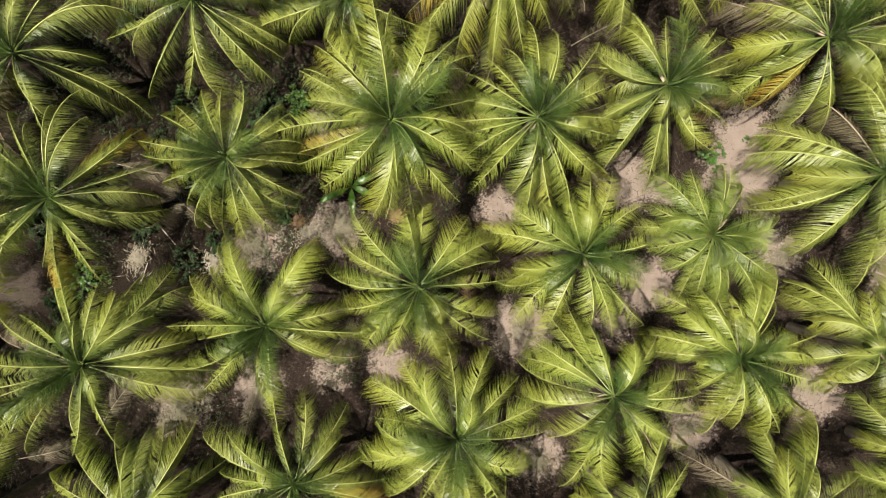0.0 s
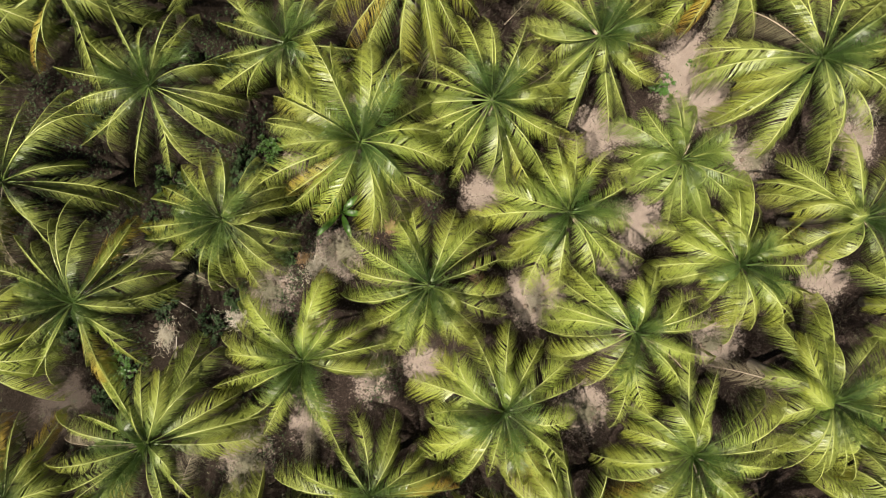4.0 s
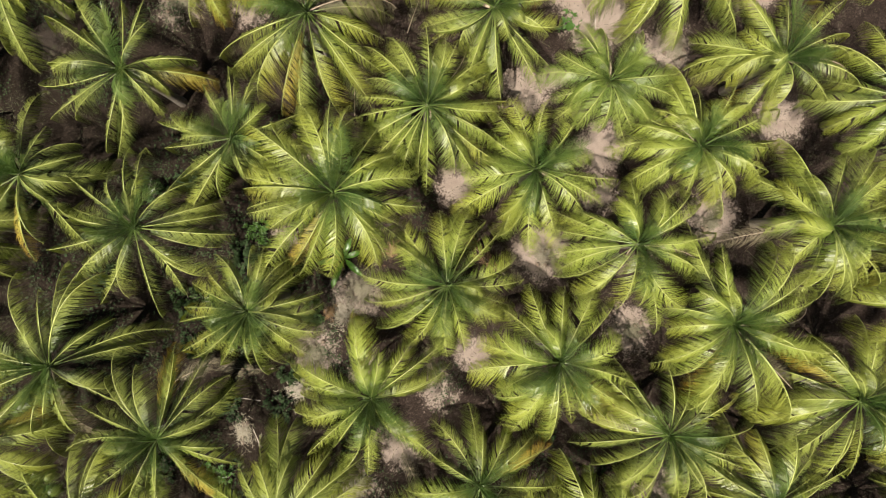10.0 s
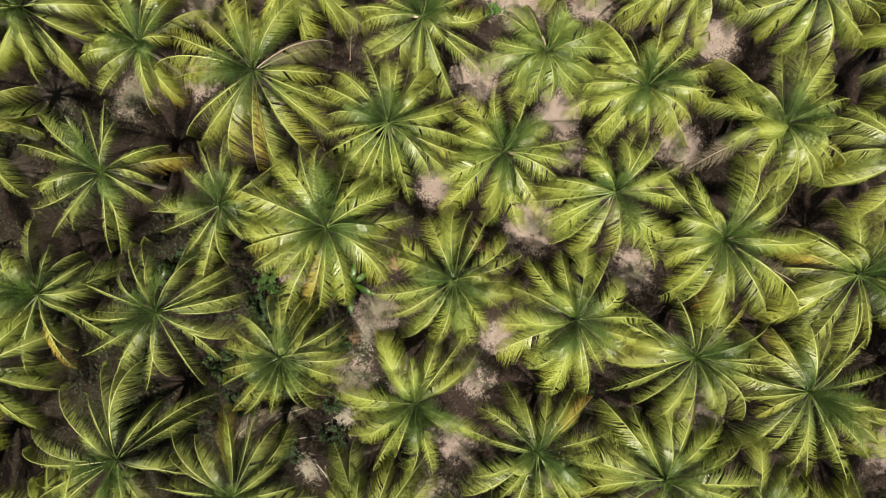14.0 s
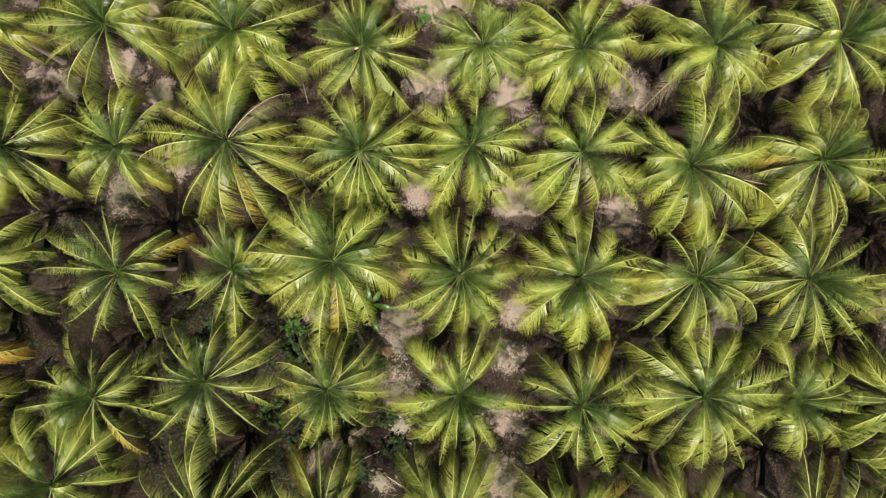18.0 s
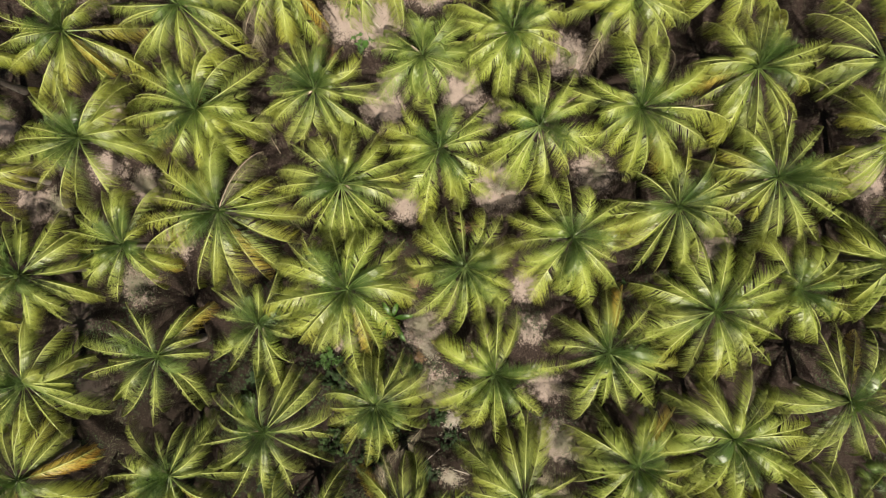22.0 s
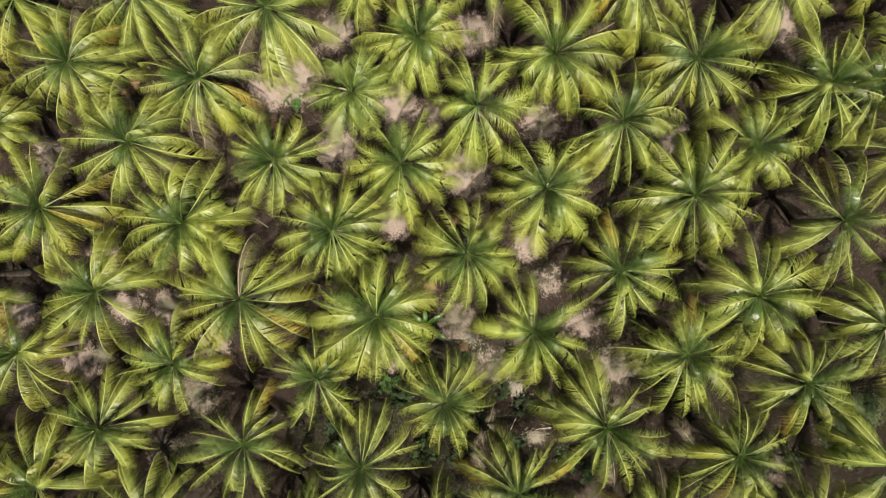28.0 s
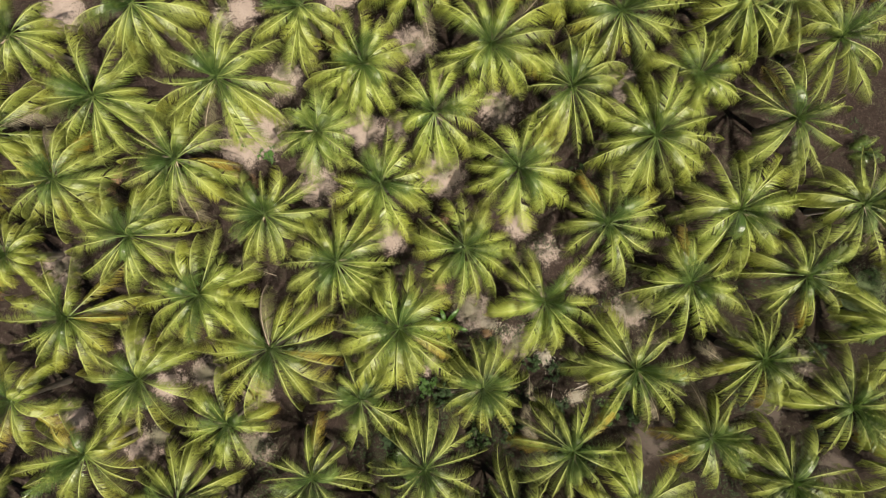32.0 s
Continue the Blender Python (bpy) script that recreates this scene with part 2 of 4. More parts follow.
def make_frond(rise, droop, sway, hang, rnd, thin=1.0, folded=0.4, limp=1.0):
    """The meshes of one frond along +x: its midrib, and its two rows of leaflets. hang: how far the leaflets fold down, in degrees; limp: how far their ends droop."""
    pts, dirs = frond_curve(rise, droop, sway)
    up0 = Vector((0, 0, 1))
    rv, rf = [], []
    for i, (p, d) in enumerate(zip(pts, dirs)):
        s = i / (len(pts) - 1)
        side = d.cross(up0).normalized()
        up = side.cross(d).normalized()
        w, h = 0.02 * (1 - s) ** 0.75 + 0.005, 0.034 * (1 - s) + 0.008
        if s < 0.12:
            w *= 1.0 + (0.12 - s) * 9
        rv += [p - side * w, p + up * h, p + side * w, p - up * h]
        if i:
            a, b = 4 * (i - 1), 4 * i
            rf += [(a + k, a + (k + 1) % 4, b + (k + 1) % 4, b + k) for k in range(4)]
    lv, lf = [], []
    count = 172
    start = 0.13 if rise > 30 else 0.17
    twist = rnd.uniform(-20, 20)
    gaps = [(rnd.uniform(0.25, 0.95), rnd.choice((-1, 1)), rnd.uniform(0.006, 0.016)) for _ in range(4)]
    phase = rnd.uniform(0, 6)
    for sgn in (-1, 1):
        tress, left = (0.0, 0.0, 1.0), 0
        for i in range(count):
            if left == 0:      # a few leaflets that cling together
                tress, left = (rnd.gauss(0, 1.6), rnd.gauss(0, 3), rnd.uniform(0.92, 1.08)), rnd.randint(2, 5)
            left -= 1
            s = start + (0.995 - start) * (i + rnd.uniform(-0.3, 0.3)) / count
            s = min(max(s, 0.09), 0.998)
            if rnd.random() > thin or any(g[1] == sgn and abs(s - g[0]) < g[2] for g in gaps):
                continue
            p, d = along(pts, dirs, s)
            side = d.cross(up0).normalized()
            up = side.cross(d).normalized()
            q = max(0.0, (s - start) / (1 - start))
            length = (1.31 - 0.14 * folded) * (0.32 + 0.72 * math.sin(min(1.0, q / 0.46) * math.pi / 2)) * (1 - 0.4 * max(0.0, (q - 0.7) / 0.3) ** 1.6) * rnd.uniform(0.6, 1.16) * tress[2]
            clump = 1.6 * math.sin(s * 37 + sgn + phase) + 1.2 * math.sin(s * 97 + 2 * sgn + phase)
            ahead = radians(66 - 20 * q + clump + tress[0] + rnd.gauss(0, 3.2))
            fold = radians(hang * (folded + (1 - folded) * q) + rnd.gauss(0, 3.5) + tress[1] + clump - 6 + sgn * twist)
            out = (side * sgn * math.cos(fold) - up * math.sin(fold)).normalized()
            way1 = (d * math.cos(ahead) + out * math.sin(ahead)).normalized()
            drop = (rnd.uniform(0.3, 0.8) + hang * 0.005) * limp
            way2 = (way1 + d * 0.3 - Vector((0, 0, 1)) * drop).normalized()
            way3 = (way2 + d * 0.35 - Vector((0, 0, 1)) * drop * 1.6).normalized()
            broad = way1.cross(up).normalized()
            broad = (broad + up * rnd.uniform(-0.35, 0.35)).normalized()
            wid = 0.0082 * (0.75 + 0.25 * math.sin(q * math.pi))
            b0 = p + up * 0.008
            b1 = b0 + way1 * length * 0.22
            b2 = b1 + (way1 * 0.4 + way2 * 0.6) * length * 0.43
            b3 = b2 + way3 * length * 0.35
            k = len(lv)
            bm = b1.lerp(b2, 0.36)
            lv += [b0 - broad * wid * 0.6, b0 + broad * wid * 0.6, bm - broad * wid, bm + broad * wid, b3]
            lf += [(k, k + 1, k + 3, k + 2), (k + 2, k + 3, k + 4)]
    return (rv, rf), (lv, lf), pts


FRONDS, DROOPING, STEEP, UPRIGHT = [], [], [], []


def add_kind(rise, droop, sway, hang, seed, thin=1.0, family=FRONDS, folded=0.4, limp=1.0):
    rib, leaves, pts = make_frond(rise, droop, sway, hang, random.Random(seed), thin, folded, limp)
    reach = math.hypot(pts[-1].x, pts[-1].y)
    swing = math.degrees(math.atan2(pts[-1].y, pts[-1].x))
    family.append(dict(rise=rise, sway=sway, drop=pts[-1].z, reach=reach, swing=swing, rib=rib, leaves=leaves, meshes={}))


for seed, (rise, droop) in enumerate([(80, 56), (70, 82), (60, 94), (50, 102), (42, 98), (34, 102), (24, 92), (14, 84), (4, 72), (-14, 58)]):
    for sway in (-58, -32, -10, 11, 33, 60):
        add_kind(rise, droop, sway, 34 + (seed * 7 + sway) % 30, seed * 10 + sway)
        add_kind(rise, droop + 8, sway, 62 + (seed * 5 + sway) % 20, 1500 + seed * 10 + sway, 0.8, STEEP, 0.6, 3.0)
        add_kind(rise, droop + 12, sway, 46 + (seed * 11 + sway) % 24, 500 + seed * 10 + sway, 0.92, DROOPING, 0.45, 1.7)

for seed, (rise, droop) in enumerate([(84, 40), (76, 52), (68, 60), (60, 66)]):
    for sway in (-24, 4, 22):
        add_kind(rise, droop, sway, -58 + (seed * 13 + sway) % 26, 3000 + seed * 10 + sway, 0.92, UPRIGHT)

LOOKS = {"light": (RIB, LIGHT), "fresh": (RIB, FRESH), "golden": (RIB, GOLDEN), "green": (RIB, GREEN), "dusky": (RIB, DUSKY), "deep": (RIB, DEEP), "young": (RIB_YOUNG, YOUNG), "yellow": (RIB, YELLOW), "dead": (RIB_DRY, BROWN)}


def blade_mesh(leaves, mat):
    me = mesh_of("leaf_blade", *leaves, mat)
    me.attributes.new("along", "FLOAT", "POINT").data.foreach_set("value", [0.0, 0.0, 0.42, 0.42, 1.0] * (len(leaves[0]) // 5))
    return me


def meshes_for(kind, look_name):
    if look_name not in kind["meshes"]:
        rib_mat, leaf_mat = LOOKS[look_name]
        kind["meshes"][look_name] = (mesh_of("frond", *kind["rib"], rib_mat, True), blade_mesh(kind["leaves"], leaf_mat))
    return kind["meshes"][look_name]


def add_frond(palm_ob, base_z, az, reach, level, look_name, rnd, family=FRONDS, bow=None):
    """A frond whose tip lies that far off in that direction; level 0 (upright, young) to 1 (hanging, old); bow: how it curves sideways, in degrees."""
    want = 76 - 88 * level
    if bow is None:
        bow = rnd.gauss(0, 22)
    kind = min(family, key=lambda k: abs(k["rise"] - want) + abs(k["sway"] - bow) * 0.5 + rnd.uniform(0, 7))
    size = reach / kind["reach"]
    rib, leaves = meshes_for(kind, look_name)
    m = pose(0, 0, base_z, 0, 0, az - kind["swing"]) @ pose(0, 0, 0, rnd.gauss(0, 12), 0, 0) @ Matrix.Translation((0.1, 0, 0)) @ Matrix.Diagonal((size, 0.5 + 0.5 * size, 0.4 + 0.6 * size, 1))
    fr = part("frond", rib, palm_ob, m)
    part("leaf_blade", leaves, fr)
    return fr


def trunk_mesh(height, lean, rnd):
    verts, faces = [], []
    n, sides = 26, 10
    for i in range(n + 1):
        s = i / n
        r = 0.16 + 0.13 * (1 - s) ** 4 + 0.012 * (i % 2)
        cx, cy = lean[0] * (s * s - 1), lean[1] * (s * s - 1)
        for k in range(sides):
            a = 2 * math.pi * k / sides
            verts.append((cx + r * math.cos(a), cy + r * math.sin(a), s * height))
        if i:
            a, b = sides * (i - 1), sides * i
            faces += [(a + k, a + (k + 1) % sides, b + (k + 1) % sides, b + k) for k in range(sides)]
    return mesh_of("trunk", verts, faces, BARK, True)


def heart_mesh():
    """The sheathed leaf bases at the top of the trunk."""
    verts, faces = [], []
    rings = [(0.17, -0.75), (0.22, -0.5), (0.24, -0.25), (0.2, -0.05), (0.12, 0.1), (0.05, 0.2)]
    for j, (r, z) in enumerate(rings):
        for k in range(12):
            a = 2 * math.pi * k / 12 + j * 0.2
            rr = r * (1.12 if k % 2 else 0.9)
            verts.append((rr * math.cos(a), rr * math.sin(a), z))
        if j:
            a, b = 12 * (j - 1), 12 * j
            faces += [(a + k, a + (k + 1) % 12, b + (k + 1) % 12, b + k) for k in range(12)]
    faces.append(tuple(range(60, 72)))
    return mesh_of("heart", verts, faces, HEART, True)


def spear_mesh():
    verts, faces = [], []
    for j in range(9):
        s = j / 8
        r = 0.055 * (1 - s) ** 0.6 + 0.006
        bend = 0.22 * s * s
        verts += [(bend + r * math.cos(math.pi * k / 3), r * 0.7 * math.sin(math.pi * k / 3), 1.7 * s) for k in range(6)]
        if j:
            a, c = 6 * (j - 1), 6 * j
            faces += [(a + k, a + (k + 1) % 6, c + (k + 1) % 6, c + k) for k in range(6)]
    return mesh_of("spear_leaf", verts, faces, RIB_YOUNG, True)


def sheath_mesh():
    verts, faces = [], []
    for j in range(8):
        s = j / 7
        w = 0.07 * math.sin(math.pi * min(1.0, s * 0.95 + 0.05)) ** 0.7 + 0.008
        for k in range(5):
            a = math.pi * (k / 4)
            verts.append((0.75 * s, -w * math.cos(a), -w * 0.8 * math.sin(a) + 0.12 * s * s))
        if j:
            p, q = 5 * (j - 1), 5 * j
            faces += [(p + k, p + k + 1, q + k + 1, q + k) for k in range(4)]
    return mesh_of("flower_sheath", verts, faces, RIB_DRY, True)


SHEATH = sheath_mesh()
SPEAR = spear_mesh()
HEART_MESH = heart_mesh()
GROVE = "coconut palms of the grove"


def close_gaps(x, y, fronds, rnd, widest):
    """Adds fronds where a crown would be left open."""
    fronds = sorted(fronds, key=lambda f: f[0])
    usual = sorted(f[1] for f in fronds)[len(fronds) * 2 // 3]
    more = []
    for a, b in zip(fronds, fronds[1:] + [(fronds[0][0] + 360,)]):
        gap = b[0] - a[0]
        n = int(gap / widest)
        more += [(a[0] + gap * (k + 1) / (n + 1) + rnd.uniform(-5, 5), usual * rnd.uniform(0.7, 0.96)) for k in range(n)]
    return fronds + [f for f in more if not over_sand(x, y, *f)]


def over_sand(x, y, az, far):
    """Whether a frond of that reach would hang over one of the open patches."""
    for share in (0.55, 0.8, 1.0):
        fx, fy = x + far * share * math.cos(radians(az)), y + far * share * math.sin(radians(az))
        if any(math.hypot(fx - px * 0.83, fy - py * 0.83) < size * 0.6 for px, py, size in SUNLIT_SAND):
            return True
        if math.hypot(fx + 3.3, fy - 2.2) < 0.9:      # the banana plant shows between the crowns
            return True
        if any(math.hypot(fx - px + 2.4, fy - py + 0.7) < size * 0.6 for px, py, size in BRIGHT):      # in its sun
            return True
    return False


def palm(x, y, crown, fronds=(), look_name="green", label="coconut palm with a full crown of feathery green fronds", reach=4.0, count=17, seed=0, sparse=False):
    """A palm whose heart stands at (x, y, crown). fronds: (direction in degrees, horizontal reach in metres[, sideways curve in degrees][, look])."""
    rnd = random.Random(seed * 131 + 7)
    foot_x, foot_y = x + rnd.uniform(-0.3, 0.3), y + rnd.uniform(-0.3, 0.3)
    base = ground_z(foot_x, foot_y) - 0.05
    ob = tagged(new("coconut_palm"), label, "palm tree", GROVE)
    ob.location = (x, y, base)
    height = crown - base
    part("trunk", trunk_mesh(height - 0.4, (x - foot_x, y - foot_y), rnd), ob)
    part("heart", HEART_MESH, ob, pose(0, 0, height - 0.1, rnd.uniform(-6, 6), rnd.uniform(-6, 6), rnd.uniform(0, 360)))
    if not fronds:
        turn = rnd.uniform(0, 360)
        fronds = [(turn + i * 137.5 + rnd.uniform(-9, 9), reach * rnd.uniform(0.86, 1.08) * (1 if i < count - 4 else 0.75 - 0.1 * (i - count + 4))) for i in range(count)]
    else:
        fronds = close_gaps(x, y, fronds, rnd, 36 if look_name in ("deep", "golden") else 29)
    longest = max(f[1] for f in fronds)
    steep = {"deep": 0.85, "dusky": 0.5, "golden": 0.4}.get(look_name, 0.15)
    drooping = 0.9 if look_name in ("deep", "dusky", "golden") else 0.6
    kin = {"light": ("light", "green", "golden"), "green": ("light", "deep", "golden"), "dusky": ("green", "deep", "golden"), "deep": ("green", "deep", "dusky"), "fresh": ("fresh",), "golden": ("green", "golden", "yellow")}[look_name]
    for az, far, *other in fronds:
        share = far / longest
        bow = other[0] if other and not isinstance(other[0], str) else None
        other = [o for o in other if isinstance(o, str)]
        level = rnd.uniform(0.5, 0.93) if share > 0.8 else rnd.uniform(0.28, 0.5) if share > 0.55 else rnd.uniform(0.12, 0.25)
        tone = other[0] if other else rnd.choice(kin) if rnd.random() < 0.3 else look_name
        add_frond(ob, height - 0.05 + 0.4 * (0.6 - level), az, far, level, tone, rnd, STEEP if rnd.random() < steep else DROOPING if rnd.random() < drooping else FRONDS, bow)
    young = "fresh" if look_name == "fresh" else "young"
    turn = rnd.uniform(0, 360)
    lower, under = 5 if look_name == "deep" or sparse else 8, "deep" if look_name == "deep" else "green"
    for k in range(lower):      # hanging lower fronds, mostly given the dark leaf to stand in for shade
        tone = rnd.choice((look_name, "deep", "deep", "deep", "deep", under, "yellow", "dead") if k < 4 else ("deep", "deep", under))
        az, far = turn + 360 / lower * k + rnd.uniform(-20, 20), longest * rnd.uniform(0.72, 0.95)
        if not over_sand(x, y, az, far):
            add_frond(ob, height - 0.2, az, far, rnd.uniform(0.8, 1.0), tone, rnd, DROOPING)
    turn = rnd.uniform(0, 360)
    for k in range(3):      # half-raised inner fronds that cover the stalks of the others
        add_frond(ob, height + 0.05, turn + 120 * k + rnd.uniform(-40, 40), longest * rnd.uniform(0.28, 0.46), rnd.uniform(0.06, 0.24), look_name if k == 2 else young, rnd, UPRIGHT if k == 1 else FRONDS)
    tuft = 5
    for k in range(tuft):      # the upright tuft in the middle
        add_frond(ob, height + 0.05, turn + 30 + 360 / tuft * k + rnd.uniform(-25, 25), rnd.uniform(0.5, 1.2), rnd.uniform(0.0, 0.1), young, rnd, UPRIGHT)
    part("flower_sheath", SHEATH, ob, pose(0, 0, height - 0.3, 0, -rnd.uniform(5, 35), rnd.uniform(0, 360)) @ Matrix.Translation((0.12, 0, 0)), "dry brown woody flower sheath")
    spear = part("spear_leaf", SPEAR, ob, pose(0, 0, height + 0.1, rnd.uniform(-12, 12), rnd.uniform(-12, 12), rnd.uniform(0, 360)), "unopened pale green leaf")
    return ob


# ---- the palms ----
palm(-1.60, 4.65, 8.3, [(32, 3.6, -19), (47, 3.8, -5), (71, 3.7, 11), (88, 3.8, -12), (102, 4.1, -2), (116, 4.5, -21), (128, 3.6, -1), (140, 3.5, -19), (153, 3.6, -8), (190, 5.2, 30), (206, 3.8, -30), (224, 3.6, -25), (253, 3.6, -16), (265, 3.7, -24), (295, 3.1, -23), (310, 4, 8), (326, 3.6, -31)], "green", "coconut palm with a full crown of feathery green fronds", seed=0)
palm(4.15, 4.99, 7.0, [(22, 3, 4), (55, 3.3, 1), (71, 3.7, -9), (91, 4.2, 13), (118, 2.9, 11), (149, 3.6, -1), (168, 3.9, 20), (189, 3.7, -24), (227, 4, -2), (243, 3.3, -1), (263, 3.8, 15), (283, 4.2, 31), (291, 3.7, 13), (325, 3.6, 21), (345, 3.1, 25)], "green", "coconut palm with a full crown of feathery green fronds", seed=1)
palm(9.68, 6.51, 5.9, [(15, 2.7, 31), (28, 3.6, 0), (57, 2.2, 1), (97, 2.5, -40), (119, 2.8, -49), (155, 3.4, -25), (169, 3.5, -12), (192, 2.7, 9), (207, 3.5, 17), (234, 1.7, 27), (236, 4.4, 35), (260, 4.4, 17), (306, 3.2, 36), (317, 2.6, 25), (341, 3, -48)], "dusky", "coconut palm with dusky olive-green feathery fronds", seed=2)
palm(15.87, 8.26, 6.8, [(18, 3.1, 4), (44, 4.3, -12), (74, 3.9, -21), (90, 4.5, -24), (115, 4, -27), (153, 4.6, -23, "dead"), (160, 3.6, -23), (187, 3.7, -5), (225, 4, 12, "yellow"), (278, 2, 46), (317, 3, 38), (350, 3.3, 31)], "dusky", "coconut palm with dusky olive-green feathery fronds", seed=3)
palm(-8.00, 3.32, 7.6, [(33, 2.9, 36), (77, 2.8, 23), (112, 3.1, 3), (135, 3, 7), (152, 3.5, 27), (170, 3.3, -11), (180, 2.7, -27), (223, 3.1, -1), (245, 2.1, -29), (282, 3.3, 1), (303, 3.4, 15), (308, 2.5, -10), (333, 3.4, 1), (352, 1.8, 31), (356, 3.1, 6)], "dusky", "coconut palm with dusky olive-green feathery fronds", seed=4)
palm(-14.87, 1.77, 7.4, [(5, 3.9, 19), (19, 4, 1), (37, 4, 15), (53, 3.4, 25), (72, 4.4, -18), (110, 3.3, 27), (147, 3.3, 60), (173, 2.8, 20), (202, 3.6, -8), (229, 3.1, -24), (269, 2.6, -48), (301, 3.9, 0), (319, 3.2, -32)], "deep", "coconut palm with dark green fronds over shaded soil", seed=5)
palm(-0.59, -1.75, 6.7, [(4, 3.7, -6), (30, 3.7, -20), (53, 3.4, -6), (86, 3.7, -4), (103, 3.2, -12), (131, 4.1, 1), (152, 3.9, -8), (173, 3.8, -21), (214, 3.3, -23), (243, 2.9, -15), (270, 2.6, 0), (302, 3.4, 6), (339, 3.4, 25)], "light", "coconut palm with a full crown of bright yellow-green fronds", seed=6)
palm(6.15, -0.46, 6.0, [(20, 3.9, 29), (35, 3.1, -8), (69, 3.6, 9), (87, 3.4, -20), (145, 3.4, 22), (166, 4.3, 2), (185, 3, 1), (226, 4.1, 23), (247, 3.8, 19), (287, 3.4, 0), (314, 4.1, 24), (332, 2.5, 21)], "light", "coconut palm with a full crown of bright yellow-green fronds", seed=7)
palm(11.15, 0.31, 6.9, [(44, 3, 1), (71, 3.1, 0), (85, 2.8, -21), (131, 3.2, 2), (155, 2.8, -1), (190, 2.8, 4), (209, 2.5, 7), (248, 2.5, 31), (283, 3.5, 60), (321, 2.6, 3), (342, 2.1, -20)], "fresh", "smaller coconut palm with fresh mid-green wind-blown fronds", seed=8)
palm(17.65, 2.74, 7.6, [(25, 3.6, -35), (46, 3.6, -43), (119, 3.9, 26), (131, 1.9, -52), (153, 4.6, -11), (162, 5.2, -9), (170, 5.2, -7), (179, 4, -8), (196, 4.9, 3), (205, 4.9, 6), (222, 4.8, 10), (256, 2.7, 40), (291, 3.3, 17), (325, 2.9, 51), (349, 3.1, 21)], "dusky", "coconut palm with dusky olive-green feathery fronds", seed=9)
palm(-6.54, -3.23, 7.3, [(36, 2.4, 2), (53, 3.6, 17), (69, 3.9, 9), (111, 3.4, -3), (127, 3.7, 2), (141, 3.3, 15), (157, 2.9, 16), (180, 3.5, 5), (199, 3.1, -11), (227, 3.2, -10), (277, 4.6, 6), (297, 2.4, -22), (338, 3, -8), (356, 4, -20)], "light", "coconut palm with a full crown of bright yellow-green fronds", seed=10)
palm(6.98, -5.93, 7.8, [(31, 2.3, 59), (58, 2.8, -17), (89, 2.2, 16), (111, 3.1, -12), (117, 3.8, -22), (142, 3.7, -2), (181, 3.5, 5), (209, 3, 22), (240, 4.1, -8), (267, 3.2, 22), (304, 4.1, 24), (328, 3.9, 39), (349, 3.4, -8)], "light", "coconut palm with a full crown of bright yellow-green fronds", seed=11)
palm(12.61, -4.76, 6.1, [(44, 3.8, -26), (61, 4.2, -9), (95, 1.7, 43), (124, 3.5, -21), (160, 3.9, -4), (181, 2.3, -5), (226, 2.4, 47), (234, 2.8, 21), (260, 2.8, -8), (294, 3.1, 35), (327, 4.4, 25), (344, 4.3, 8), (358, 2.4, -60)], "light", "coconut palm with a full crown of bright yellow-green fronds", seed=12)
palm(-13.54, -4.70, 7.6, [(12, 4.2, -9), (47, 4.6, 5), (60, 3.4, 44), (73, 3.3, 31), (93, 1.7, -12), (108, 4, 21), (136, 2.7, 26), (150, 4.3, -12), (172, 3.8, -31), (201, 3.1, 2), (224, 3.7, -21), (269, 3.2, -50), (300, 3.4, -38), (345, 4.3, 13), (356, 4.8, -6)], "dusky", "coconut palm with dusky olive-green feathery fronds", seed=13)
palm(0.91, -7.60, 7.7, [(2, 3.7, -11), (23, 3.6, -17), (45, 3.3, -11), (70, 3.7, -8), (94, 3.6, 1), (125, 3.7, -12), (143, 4.1, -4), (176, 3.1, -17), (196, 3.9, 4), (222, 3.3, 12), (265, 3.4, -11), (284, 3.8, -2), (296, 3.9, -58), (350, 2.7, 23)], "light", "coconut palm with a full crown of bright yellow-green fronds", seed=14)
palm(-5.72, -9.89, 6.0, [(2, 3.6, 5), (48, 2.9, -21), (104, 2.8, 23), (137, 3.4, 11), (154, 4.3, 7), (191, 4.1, 9), (217, 4.4, -18), (245, 3.8, -12), (287, 4.1, -23), (313, 4, -20), (341, 3.9, -24, "yellow")], seed=15)
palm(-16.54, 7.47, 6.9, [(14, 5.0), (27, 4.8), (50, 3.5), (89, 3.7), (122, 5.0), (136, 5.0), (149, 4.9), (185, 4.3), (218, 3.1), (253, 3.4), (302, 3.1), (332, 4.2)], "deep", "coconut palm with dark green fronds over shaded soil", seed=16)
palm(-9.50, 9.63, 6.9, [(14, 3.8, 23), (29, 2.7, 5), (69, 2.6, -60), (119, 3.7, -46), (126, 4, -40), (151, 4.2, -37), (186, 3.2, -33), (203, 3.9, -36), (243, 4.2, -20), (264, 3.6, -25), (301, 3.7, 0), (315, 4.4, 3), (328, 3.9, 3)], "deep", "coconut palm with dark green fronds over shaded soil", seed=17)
palm(17.62, -4.15, 7.3, [(84, 3.5, -18), (130, 4.2, 18), (144, 4.4, 22), (163, 3.2, 25), (177, 2.2, 14), (208, 3.1, -4), (263, 2.5, 12)], "dusky", "coconut palm with dusky olive-green feathery fronds", seed=19)
palm(-11.86, 15.03, 6.5, [(44, 2.2), (69, 2.3), (112, 3.4), (141, 3.1), (167, 3.7), (193, 3.9), (205, 4.5), (238, 4.0, "yellow"), (248, 3.3), (283, 2.2), (332, 3.2), (344, 3.0)], "deep", "coconut palm with dark green fronds over shaded soil", seed=21)
